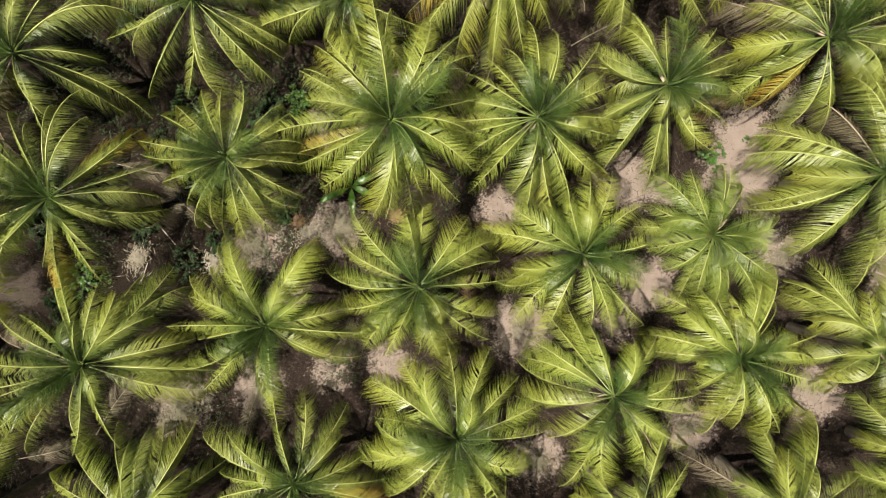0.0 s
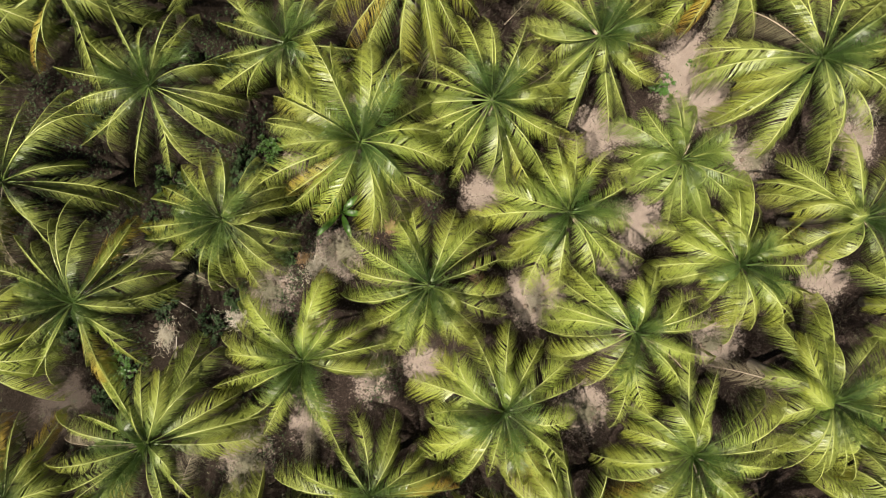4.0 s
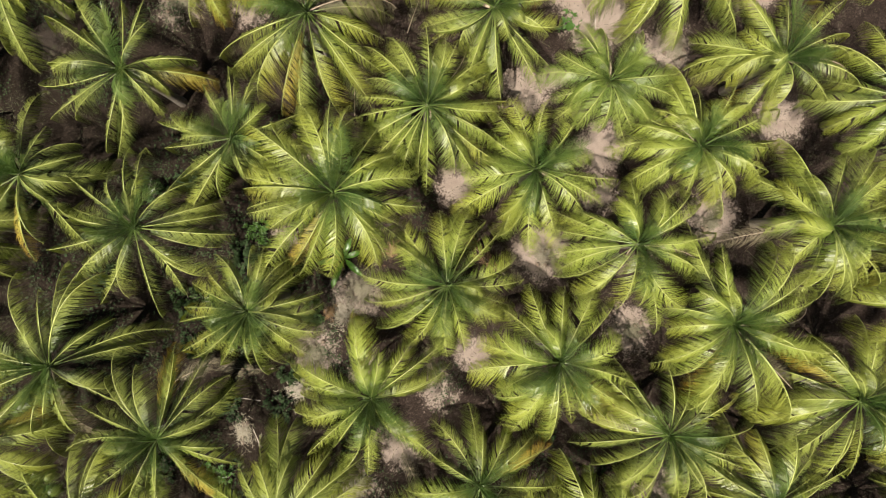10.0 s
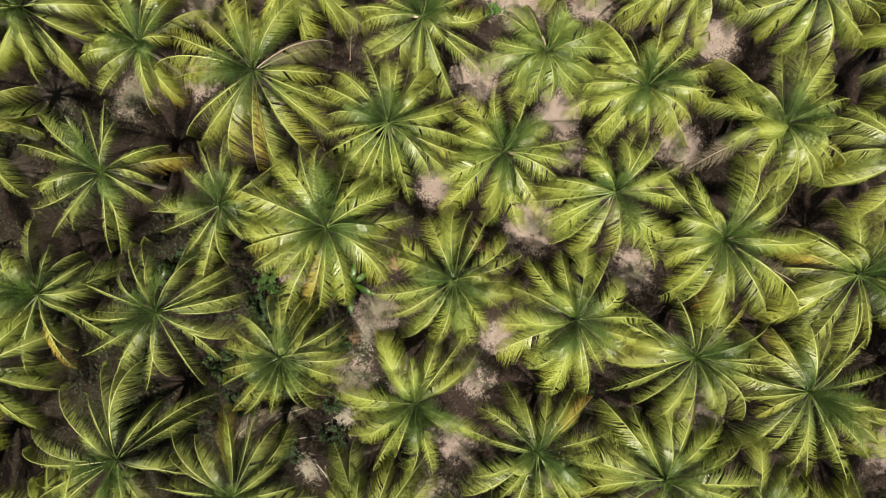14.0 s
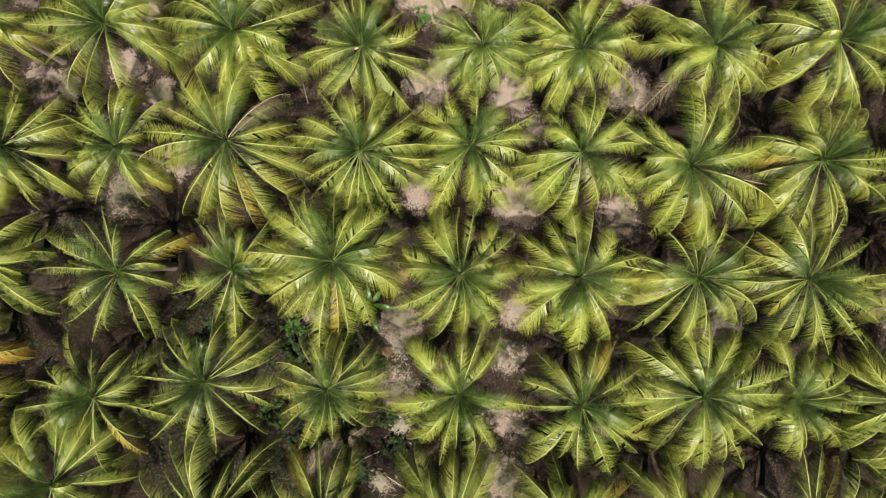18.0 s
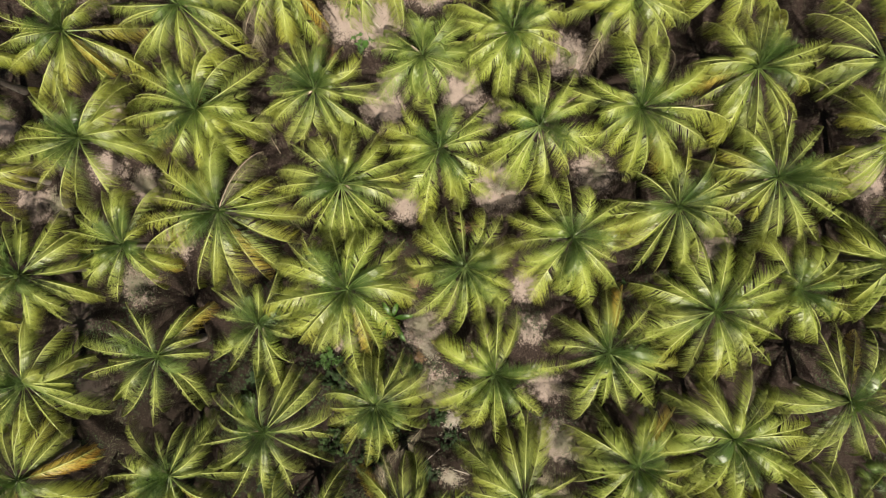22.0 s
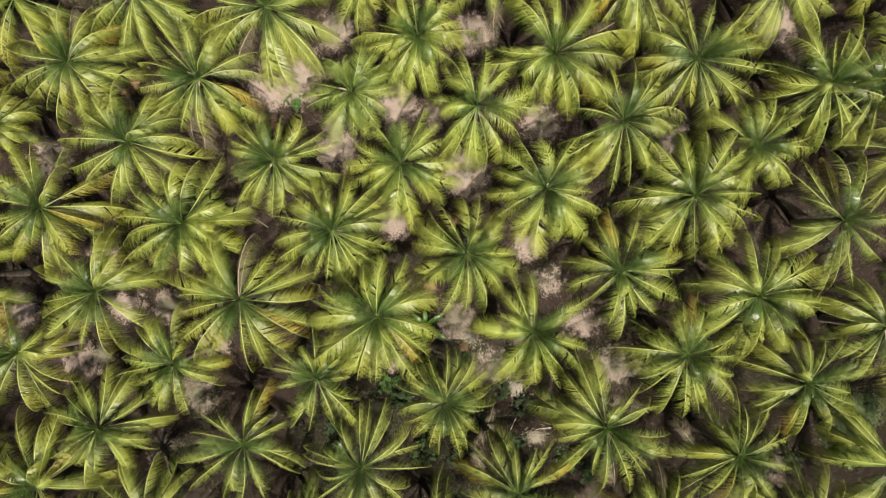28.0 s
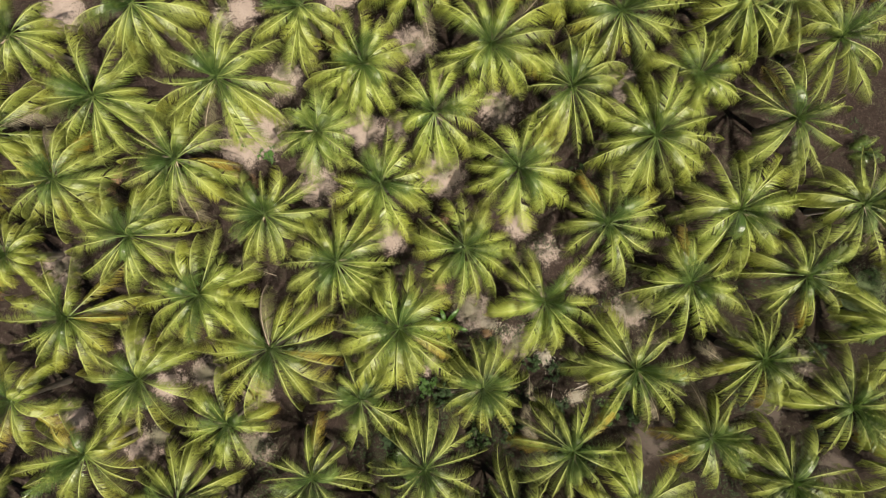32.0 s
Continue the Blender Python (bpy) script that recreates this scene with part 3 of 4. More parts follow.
palm(-3.46, 9.71, 7.0, [(35, 2.3, 60), (71, 2.3, 24), (99, 2.2, 1), (142, 3.5, -36), (172, 3.3, -39), (196, 4, -6), (255, 2.1, -3), (345, 3.7, 27), (358, 2.2, 4)], "deep", "coconut palm with dark green fronds over shaded soil", seed=22)
palm(2.87, 11.85, 6.7, [(9, 4.7, 14), (40, 4.4, 22), (51, 4.8, 17), (64, 4.2, 21), (78, 4.5, 2), (102, 5.1, 17), (121, 4.7, -4), (124, 4.2, -11), (156, 4.7, -15), (173, 4.5, -11), (200, 4.5, -23), (211, 4.7, -18, "yellow"), (241, 4.7, -15), (262, 4.8, -3, "golden"), (281, 4.4, 2), (298, 3.7, 4), (321, 4, 16, "dead"), (350, 4, -9)], "golden", "coconut palm with drooping golden-green fronds and yellow midribs", seed=23)
palm(2.50, -13.92, 6.3, [(36, 3.2, -15), (56, 3.8, -3), (82, 4.1, -9), (95, 5.1, -6), (127, 4.2, 11), (145, 4.5, 12), (175, 3.4, -16), (221, 2.5, -57), (280, 3.6, 21), (295, 3.4, -3), (331, 3.6, -13)], "dusky", "coconut palm with dusky olive-green feathery fronds", seed=24)
palm(7.74, -11.35, 8.1, [(23, 4, -28), (89, 1.6, -11), (112, 2.6, -5), (142, 3, 8), (176, 3.6, 9), (205, 4.3, -22), (236, 3.7, 14), (261, 5, 16), (292, 3.8, 3), (325, 1.6, 20), (332, 4.7, 11)], "light", "coconut palm with a full crown of bright yellow-green fronds", seed=25)
palm(14.15, -11.12, 7.5, [(12, 4.3, -22), (18, 3, -33), (62, 4.4, -41), (80, 2.5, -14), (121, 2.3, -10), (144, 3.3, 22), (175, 3, 36), (204, 3.4, 44), (243, 2.7, 19), (272, 3.6, 27), (300, 3.6, 9), (334, 3.6, -26), (357, 4.2, -29)], "light", "coconut palm with a full crown of bright yellow-green fronds", seed=26)
palm(-5.13, 15.36, 6.9, [(25, 3.3, 41), (57, 3.9, 47), (81, 4.3, 13), (104, 4.7, 5), (130, 4.1, -12), (149, 4.3, -22), (179, 3.6, -35), (208, 3.8, -39), (242, 3, -26), (273, 3.2, -1), (290, 2.7, -32), (356, 2.4, 37)], "deep", "coconut palm with dark green fronds over shaded soil", seed=27)
palm(1.06, 17.04, 6.9, [(46, 3.6, 19), (76, 3.8, 5), (115, 2.1, -19), (127, 3.4, -18), (167, 2.2, -56), (207, 3.1, -31), (296, 1.9, 14), (346, 2.7, 41), (355, 2.9, 4)], seed=28)
palm(3.97, -19.31, 6.9, [(16, 2.1, -36), (66, 3.8, -13), (109, 4.2, 0), (145, 2.9, 22), (172, 3.6, 37), (212, 4.4, 19), (234, 5.2, -5), (263, 3.7, -11), (279, 5.2, 10), (291, 4.5, -21), (296, 1.9, -60), (320, 3.4, -42)], "dusky", "coconut palm with dusky olive-green feathery fronds", seed=29)
palm(10.09, -18.32, 6.9, [(39, 3.2, -34), (66, 1.8, 46), (88, 3.9, 12), (97, 4, -12), (115, 4.1, -13), (155, 4.6, 14), (174, 4.8, -5), (197, 5, -6), (235, 2.7, -27), (254, 4.7, -5), (290, 3.9, 11), (317, 1.9, -34), (355, 2.9, -50)], "golden", "coconut palm with drooping golden-green fronds and yellow midribs", seed=30)
palm(-3.48, -16.01, 6.1, [(12, 4.6, -19), (18, 5.2, -24), (57, 4.1, -14), (69, 5, -11), (89, 3.6, 2), (107, 5.2, 6), (133, 4.5, 24), (160, 3.8, 19), (192, 4, 14), (224, 4.6, -3), (285, 3.9, -15), (295, 1.4, -60), (304, 4.1, -32)], seed=31)
palm(20.87, -9.27, 6.9, seed=32)
palm(6.96, 19.22, 7.1, [(37, 2.5, 34), (50, 4.7, 12), (78, 3.9, 11), (96, 4.7, 1), (104, 4.5, -10), (118, 4, -20), (144, 3.4, -23), (162, 3.9, -31), (196, 3.8, -22), (221, 3.4, -19), (254, 4.1, -12), (296, 3.3, 26), (344, 3.9, 26)], "golden", "coconut palm with drooping golden-green fronds and yellow midribs", seed=34)
palm(8.47, 12.94, 6.7, [(9, 2.1, 36), (41, 3.4, 12), (61, 4.2, 6), (98, 5, 7, "golden"), (102, 3.7, -17), (147, 2.6, -21), (169, 2.7, -52), (216, 2.2, -24), (226, 3.9, -15), (246, 4.1, -3, "golden"), (262, 3, 2), (309, 3.8, 18)], seed=35)
palm(16.43, -17.54, 6.9, seed=36)
palm(-0.47, 22.49, 7.4, [(6, 3.7, 33), (29, 3.3, 43), (85, 3.4, 9), (114, 2.9, -20), (145, 3.5, -38), (169, 2.2, -60), (193, 3.1, -47), (254, 4.1, -14), (278, 3.8, 1), (303, 3.8, 13), (332, 3.9, 32)], "dusky", "coconut palm with dusky olive-green feathery fronds", seed=37)
palm(-2.35, -20.46, 6.6, [(30, 3.6, -20), (65, 1.7, -21), (101, 2.4, 1), (157, 1.9, 52), (168, 2.5, 52), (202, 2.6, 32), (242, 3.9, -3), (275, 3.1, -7), (324, 3.1, -16)], seed=38)
palm(-0.80, -26.04, 6.9, [(42, 2.6, -43), (79, 4.1, -11), (99, 4.1, -12), (127, 4, 4), (145, 4.2, 6), (161, 3.8, 13), (184, 4.3, 11), (205, 4.7, 13), (224, 5.1, 17), (250, 3.9, 34), (279, 2.8, 29), (339, 2.3, -39)], "dusky", "coconut palm with dusky olive-green feathery fronds", seed=39)
palm(-11.98, -11.14, 6.7, [(23, 2.5, -5), (56, 4.4, -1), (84, 3.5, 10), (110, 3.8, 22), (136, 4.1, 22), (153, 3.9, 25), (168, 3.7, 32), (180, 4.1, 32), (210, 4.2, 1), (226, 2.2, 11), (342, 3.3, -37), (357, 2.9, -38)], seed=42)
palm(-10.48, -16.42, 7.3, [(11, 1.8, -35), (32, 3.9, -4), (51, 3.7, 4), (105, 5, 21), (117, 4.6, -31), (151, 2.8, 46), (182, 3.6, 20), (207, 4.5, 3), (237, 3.6, -13), (269, 4.2, -11), (277, 4.5, -27), (326, 3.2, -37), (345, 3.9, -25)], seed=43)
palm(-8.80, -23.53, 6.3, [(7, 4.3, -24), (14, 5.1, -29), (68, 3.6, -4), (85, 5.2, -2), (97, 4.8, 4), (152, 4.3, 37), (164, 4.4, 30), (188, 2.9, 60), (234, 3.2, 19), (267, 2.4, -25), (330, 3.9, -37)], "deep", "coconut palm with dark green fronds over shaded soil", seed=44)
palm(12.98, 20.18, 6.6, [(29, 4, 16), (45, 3.8, 12), (88, 2.9, -28), (111, 3.3, -31), (135, 3.3, -32), (164, 2.3, -58), (173, 4, -38), (191, 3.7, -24), (229, 3.8, -7), (249, 5, 3, "golden"), (274, 1.9, 31), (306, 2.9, 40), (337, 3.9, 39), (359, 3.6, 37)], "golden", "coconut palm with drooping golden-green fronds and yellow midribs", seed=45)
palm(14.23, 13.70, 6.9, [(5, 3.2, 29), (32, 4.1, 14), (64, 4, -9), (85, 4.5, -30), (112, 3.1, -41), (133, 4.1, -36), (170, 3.1, -40), (187, 3.9, -22), (210, 4.8, -18), (232, 5.1, -7), (241, 4.2, 0), (248, 2.3, -2), (281, 4.3, 28), (354, 2.8, 36)], "dusky", "coconut palm with dusky olive-green feathery fronds", seed=46)
palm(6.05, -26.26, 6.9, seed=47)
palm(-6.46, 22.67, 6.9, [(15, 4, 31), (49, 4.2, 38), (90, 3.7, 6), (111, 4, 0), (134, 4.4, -15), (159, 3.6, -19), (180, 3.4, -38), (215, 3.8, -29), (242, 4.5, -17), (261, 3.2, -21), (270, 3.1, -14), (301, 3.8, 5), (324, 3.8, 17)], "dusky", "coconut palm with dusky olive-green feathery fronds", seed=48)
palm(-16.75, -17.06, 6.7, [(8, 2.1, -31), (23, 4.1, -6), (47, 4.6, 1), (101, 4.5, 22), (122, 3.1, 38), (139, 3.2, 41), (186, 2.8, 33), (257, 3.6, -23), (291, 3.7, -30), (318, 2.9, -43)], "dusky", "coconut palm with dusky olive-green feathery fronds", seed=49)
palm(-15.75, -22.90, 6.7, [(7, 3.4, -32), (38, 4.3, -7), (52, 4.4, 1), (72, 3.4, 11), (98, 4.3, 25), (105, 3, 32), (157, 4.2, 30), (300, 2.4, -60), (341, 2.4, -55)], "dusky", "coconut palm with dusky olive-green feathery fronds", seed=50)
palm(28.61, 10.74, 6.9, [(26, 3.1, -10), (73, 3.2, -40), (145, 2.4, -49), (191, 3, -6), (209, 3.3, -2), (234, 3.2, 14), (273, 3.2, 34), (328, 2.3, 60)], "dusky", "coconut palm with dusky olive-green feathery fronds", seed=52)
palm(22.26, 9.44, 6.8, [(37, 5.1, 8), (48, 4.8, -6), (91, 4.4, -21), (111, 4.4, -32), (121, 3.7, -35), (153, 2.9, -34), (176, 3.8, -18), (188, 5.2, -30), (221, 4.7, 6), (232, 3.6, 1), (247, 2.5, 17), (266, 3.9, 17), (341, 5, 16)], "dusky", "coconut palm with dusky olive-green feathery fronds", seed=53)
palm(24.97, 3.67, 6.9, [(30, 3.3, -18), (64, 4.4, -13), (104, 4, -34), (134, 3.7, -29), (163, 3.6, -23), (189, 2.9, -11), (205, 4.2, -1), (219, 4.8, -3), (251, 3.6, 31), (293, 2.7, 39), (337, 3, 22)], "dusky", "coconut palm with dusky olive-green feathery fronds", seed=54)
palm(-6.64, -28.78, 6.9, [(29, 3.0), (110, 2.0), (114, 4.1), (152, 3.0), (164, 4.7), (227, 3.2), (255, 4.3), (293, 3.4), (357, 2.7)], "dusky", "coconut palm with dusky olive-green feathery fronds", seed=55)
palm(19.93, 14.68, 7.1, [(19, 4.1, 8), (50, 3.6, -6), (76, 4.1, -20), (116, 2.9, -51), (144, 3, -44), (177, 3.6, -33), (193, 4.3, -27, "golden"), (236, 4.8, 23), (257, 3, 17), (289, 2.9, 37), (355, 3, 47)], "dusky", "coconut palm with dusky olive-green feathery fronds", seed=56)
palm(-18.77, -11.23, 7.1, [(1, 2.6, -24), (48, 3.6, 21), (59, 3.6, 7), (86, 3.8, 18), (102, 4.5, 20), (110, 3.3, 30), (137, 3.3, 32), (169, 2.7, 16), (238, 2.3, -29), (316, 2.8, -37)], "dusky", "coconut palm with dusky olive-green feathery fronds", seed=57)
palm(-24.87, -13.53, 7.0, [(30, 3.2, 3), (49, 4.9, 15), (106, 3.6, 36), (121, 2.8, 48), (159, 2.9, 49), (222, 2.7, -26), (261, 2.5, -57), (323, 4, -30), (344, 2.8, -30)], "dusky", "coconut palm with dusky olive-green feathery fronds", seed=58)
palm(11.28, 26.16, 6.9, [(8, 2.7, 60), (67, 2.5, 3), (126, 3.1, -51), (168, 3, -48), (190, 4.2, -26), (225, 3.3, -15), (257, 2.4, 1), (281, 2.6, 20), (324, 2.5, 55)], "golden", "coconut palm with drooping golden-green fronds and yellow midribs", seed=59)
palm(5.64, 25.04, 6.9, [(13, 2, 60), (26, 3.5, 33), (64, 5.2, 10), (75, 5.2, 1), (111, 3.2, -27), (141, 3, -52), (171, 3.6, -45), (203, 3.7, -14), (221, 4.1, -13), (247, 3.6, -9), (283, 2.8, 8)], "golden", "coconut palm with drooping golden-green fronds and yellow midribs", seed=60)
palm(-20.30, -5.40, 7.0, [(2, 3, -5), (38, 2.8, 19), (71, 3.4, 15), (99, 2.7, 37), (153, 3.7, 25), (182, 3.9, -2), (214, 2.4, -25), (245, 2.9, -39), (282, 3.3, -26), (323, 2.7, -26)], "dusky", "coconut palm with dusky olive-green feathery fronds", seed=61)
palm(-26.02, -7.45, 6.9, [(12, 5, 2), (33, 2.3, 15), (57, 3.3, 22), (108, 2.1, 60), (184, 2.6, 29), (226, 3.9, -24), (238, 4.2, -31), (288, 3, -50), (321, 3, -4), (340, 4, -18)], "dusky", "coconut palm with dusky olive-green feathery fronds", seed=62)
palm(18.42, 20.19, 6.9, [(24, 2.6), (122, 3.1), (188, 2.3), (234, 1.8), (291, 2.1), (329, 2.7)], "golden", "coconut palm with drooping golden-green fronds and yellow midribs", seed=63)
# further palms round the edge
palm(-31.13, -14.15, 6.8, (), "green", "coconut palm with a full crown of feathery green fronds", reach=4.3, count=18, seed=101, sparse=True)
palm(-32.08, -8.09, 6.8, (), "deep", "coconut palm with dark green fronds over shaded soil", reach=4.3, count=18, seed=102, sparse=True)
palm(-21.94, -26.00, 6.8, (), "golden", "coconut palm with drooping golden-green fronds and yellow midribs", reach=4.6, count=18, seed=103, sparse=True)
palm(-23.61, -19.78, 6.8, (), "green", "coconut palm with a full crown of feathery green fronds", reach=4.6, count=18, seed=104, sparse=True)
palm(-20.74, 1.06, 6.8, (), "green", "coconut palm with a full crown of feathery green fronds", reach=4.4, count=18, seed=105, sparse=True)
palm(-21.53, 7.41, 6.8, (), "green", "coconut palm with a full crown of feathery green fronds", reach=4.2, count=18, seed=106, sparse=True)
palm(-23.64, 14.57, 6.8, (), "deep", "coconut palm with dark green fronds over shaded soil", reach=4.8, count=18, seed=107, sparse=True)
palm(-7.04, -36.59, 6.8, (), "golden", "coconut palm with drooping golden-green fronds and yellow midribs", reach=4.2, count=18, seed=108, sparse=True)
palm(-16.66, 15.81, 6.8, (), "green", "coconut palm with a full crown of feathery green fronds", reach=4.5, count=18, seed=109, sparse=True)
palm(-18.27, 21.77, 6.8, (), "green", "coconut palm with a full crown of feathery green fronds", reach=4.8, count=18, seed=110, sparse=True)
palm(-0.67, -34.93, 6.8, (), "green", "coconut palm with a full crown of feathery green fronds", reach=4.7, count=18, seed=111, sparse=True)
palm(-2.40, -28.66, 6.8, (), "deep", "coconut palm with dark green fronds over shaded soil", reach=4.5, count=18, seed=112, sparse=True)
palm(-11.86, 23.26, 6.8, (), "golden", "coconut palm with drooping golden-green fronds and yellow midribs", reach=4.2, count=18, seed=113, sparse=True)
palm(5.47, -33.93, 6.8, (), "green", "coconut palm with a full crown of feathery green fronds", reach=4.5, count=18, seed=114, sparse=True)
palm(-6.63, 30.99, 6.8, (), "green", "coconut palm with a full crown of feathery green fronds", reach=4.7, count=18, seed=115, sparse=True)
palm(11.62, -32.01, 6.8, (), "green", "coconut palm with a full crown of feathery green fronds", reach=4.2, count=18, seed=116, sparse=True)
palm(10.36, -25.63, 6.8, (), "deep", "coconut palm with dark green fronds over shaded soil", reach=4.4, count=18, seed=117, sparse=True)
palm(-0.53, 32.94, 6.8, (), "golden", "coconut palm with drooping golden-green fronds and yellow midribs", reach=4.4, count=18, seed=118, sparse=True)
palm(17.45, -24.93, 6.8, (), "green", "coconut palm with a full crown of feathery green fronds", reach=4.4, count=18, seed=119, sparse=True)
palm(6.41, 34.11, 6.8, (), "green", "coconut palm with a full crown of feathery green fronds", reach=4.1, count=18, seed=120, sparse=True)
palm(22.45, -16.14, 6.8, (), "green", "coconut palm with a full crown of feathery green fronds", reach=4.4, count=18, seed=121, sparse=True)
palm(25.67, -1.76, 6.8, (), "deep", "coconut palm with dark green fronds over shaded soil", reach=4.2, count=18, seed=122, sparse=True)
palm(21.77, 23.76, 6.8, (), "golden", "coconut palm with drooping golden-green fronds and yellow midribs", reach=4.8, count=18, seed=123, sparse=True)
palm(29.04, 18.22, 6.8, (), "green", "coconut palm with a full crown of feathery green fronds", reach=4.6, count=18, seed=124, sparse=True)
palm(24.93, 15.97, 6.8, (), "golden", "coconut palm with drooping golden-green fronds and yellow midribs", reach=4.6, count=18, seed=180, sparse=True)
palm(-2.00, 27.60, 6.8, (), "golden", "coconut palm with drooping golden-green fronds and yellow midribs", reach=4.6, count=18, seed=181, sparse=True)

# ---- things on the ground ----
# weed green is taken near black, partly to hold the palms' shade
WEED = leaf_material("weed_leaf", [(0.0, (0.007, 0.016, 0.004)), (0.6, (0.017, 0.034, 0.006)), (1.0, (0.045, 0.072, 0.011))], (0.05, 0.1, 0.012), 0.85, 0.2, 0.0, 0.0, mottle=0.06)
BUSH = leaf_material("bush_leaf", [(0.0, (0.03, 0.08, 0.012)), (0.6, (0.06, 0.14, 0.02)), (1.0, (0.12, 0.2, 0.03))], (0.14, 0.26, 0.02), 0.42, 0.3, 0.0, 0.0)
BANANA = leaf_material("banana_leaf", [(0.0, (0.035, 0.1, 0.01)), (1.0, (0.08, 0.19, 0.018))], (0.14, 0.32, 0.02), 0.36, 0.35, 0.0, 0.0)
GRASS = leaf_material("dusty_grass", [(0.0, (0.07, 0.09, 0.035)), (0.6, (0.16, 0.19, 0.085)), (1.0, (0.27, 0.28, 0.15))], (0.2, 0.26, 0.08), 0.7, 0.2, 0.0, 0.0)
STRAW = leaf_material("straw", [(0.0, (0.025, 0.017, 0.012)), (0.5, (0.085, 0.06, 0.044)), (0.8, (0.2, 0.148, 0.115)), (1.0, (0.46, 0.37, 0.31))], (0.25, 0.18, 0.12), 0.8, 0.1, 0.0, 0.0)
RUST = leaf_material("rusty_leaf", [(0.0, (0.14, 0.06, 0.03)), (0.6, (0.3, 0.13, 0.07)), (1.0, (0.42, 0.24, 0.16))], (0.3, 0.12, 0.05), 0.7, 0.15, 0.0, 0.0)
HUSK = plain_material("coconut_husk", (0.05, 0.034, 0.024), (0.2, 0.145, 0.11), 9.0, 0.9, 0.7)
STICK = plain_material("bleached_wood", (0.25, 0.2, 0.17), (0.55, 0.48, 0.42), 12.0, 0.85, 0.4)
LOOKS["rusty"] = (RIB_DRY, RUST)

SHIFT = -0.65


def strip(verts, faces, p, az, up_angle, length, wid, bend, rnd):
    """A bent dry strip that starts at p."""
    k = len(verts)
    d = Vector((math.cos(az) * math.cos(up_angle), math.sin(az) * math.cos(up_angle), math.sin(up_angle)))
    side = Vector((-math.sin(az), math.cos(az), rnd.uniform(-0.5, 0.5))).normalized() * wid
    q = Vector(p)
    for j in range(3):
        w = side * (1.0, 1.0, 0.35)[j]
        verts += [q - w, q + w]
        d = (d - Vector((0, 0, bend))).normalized()
        q = q + d * (length / 2)
    faces += [(k, k + 1, k + 3, k + 2), (k + 2, k + 3, k + 5, k + 4)]


def litter(name, count, radius, mat, label, seed, size, keep):
    rnd = random.Random(seed)
    verts, faces = [], []
    while len(faces) < 2 * count:
        x, y = rnd.uniform(-radius, radius), rnd.uniform(-radius, radius)
        if not keep(x, y, rnd):
            continue
        strip(verts, faces, (x, y, ground_z(x, y) + rnd.uniform(0.01, 0.05)), rnd.uniform(0, 6.28), rnd.uniform(-0.05, 0.25), rnd.uniform(*size), rnd.uniform(0.006, 0.016), 0.12, rnd)
    return tagged(new(name, mesh_of(name, verts, faces, mat)), label, "litter", kind="stuff")


litter("dry_litter", 44000, 36, STRAW, "dry brown leaflets and twigs scattered over the soil", 5, (0.06, 0.3), lambda x, y, r: noise.noise((x * 0.35, y * 0.35, 1.0)) + 0.25 > r.random() * 0.9)
litter("dry_grass", 7000, 34, STRAW, "thin patches of short dry grass on the soil", 6, (0.06, 0.2), lambda x, y, r: noise.noise((x * 0.5, y * 0.5, 9.0)) > 0.22 + 0.2 * r.random())


def leaves_mesh(name, mat, radius, height, count, leaf, rnd, spread=1.0):
    """A clump of pointed leaves on short twigs, thinning out at its rim."""
    verts, faces = [], []
    for _ in range(count):
        a, r = rnd.uniform(0, 6.28), radius * rnd.random() ** 0.45
        r *= 0.75 + (0.35 * math.sin(a * 3 + radius * 9) + 0.25 * math.sin(a * 7 + radius * 31)) * spread
        if noise.noise((r * math.cos(a) * 2.6 + radius * 50, r * math.sin(a) * 2.6, 2.0)) < -0.08:
            continue
        z = height * (1 - 0.6 * (r / radius) ** 2) * rnd.uniform(0.35, 1.0)
        p = Vector((r * math.cos(a), r * math.sin(a), z))
        b = a + rnd.uniform(-1.2, 1.2)
        t = rnd.uniform(-0.5, 0.5)
        d = Vector((math.cos(b) * math.cos(t), math.sin(b) * math.cos(t), math.sin(t)))
        side = Vector((-math.sin(b), math.cos(b), rnd.uniform(-0.5, 0.5))).normalized()
        s = leaf * rnd.uniform(0.6, 1.3)
        k = len(verts)
        verts += [p, p + d * s * 0.45 + side * s * 0.28, p + d * s - Vector((0, 0, s * 0.25)), p + d * s * 0.45 - side * s * 0.28]
        faces += [(k, k + 1, k + 2), (k, k + 2, k + 3)]
    return mesh_of(name, verts, faces, mat)


def stems_mesh(radius, height, rnd, count=7):
    verts, faces = [], []
    for _ in range(count):
        a, r = rnd.uniform(0, 6.28), radius * rnd.uniform(0.3, 0.8)
        top = Vector((r * math.cos(a), r * math.sin(a), height * rnd.uniform(0.6, 0.9)))
        k = len(verts)
        for q, w in ((Vector((0, 0, -0.05)), 0.018), (top * 0.5 + Vector((0, 0, height * 0.15)), 0.013), (top, 0.006)):
            verts += [q + Vector((w * math.cos(2.09 * j), w * math.sin(2.09 * j), 0)) for j in range(3)]
        for j in range(2):
            faces += [(k + 3 * j + i, k + 3 * j + (i + 1) % 3, k + 3 * j + 3 + (i + 1) % 3, k + 3 * j + 3 + i) for i in range(3)]
    return mesh_of("stem", verts, faces, BARK)


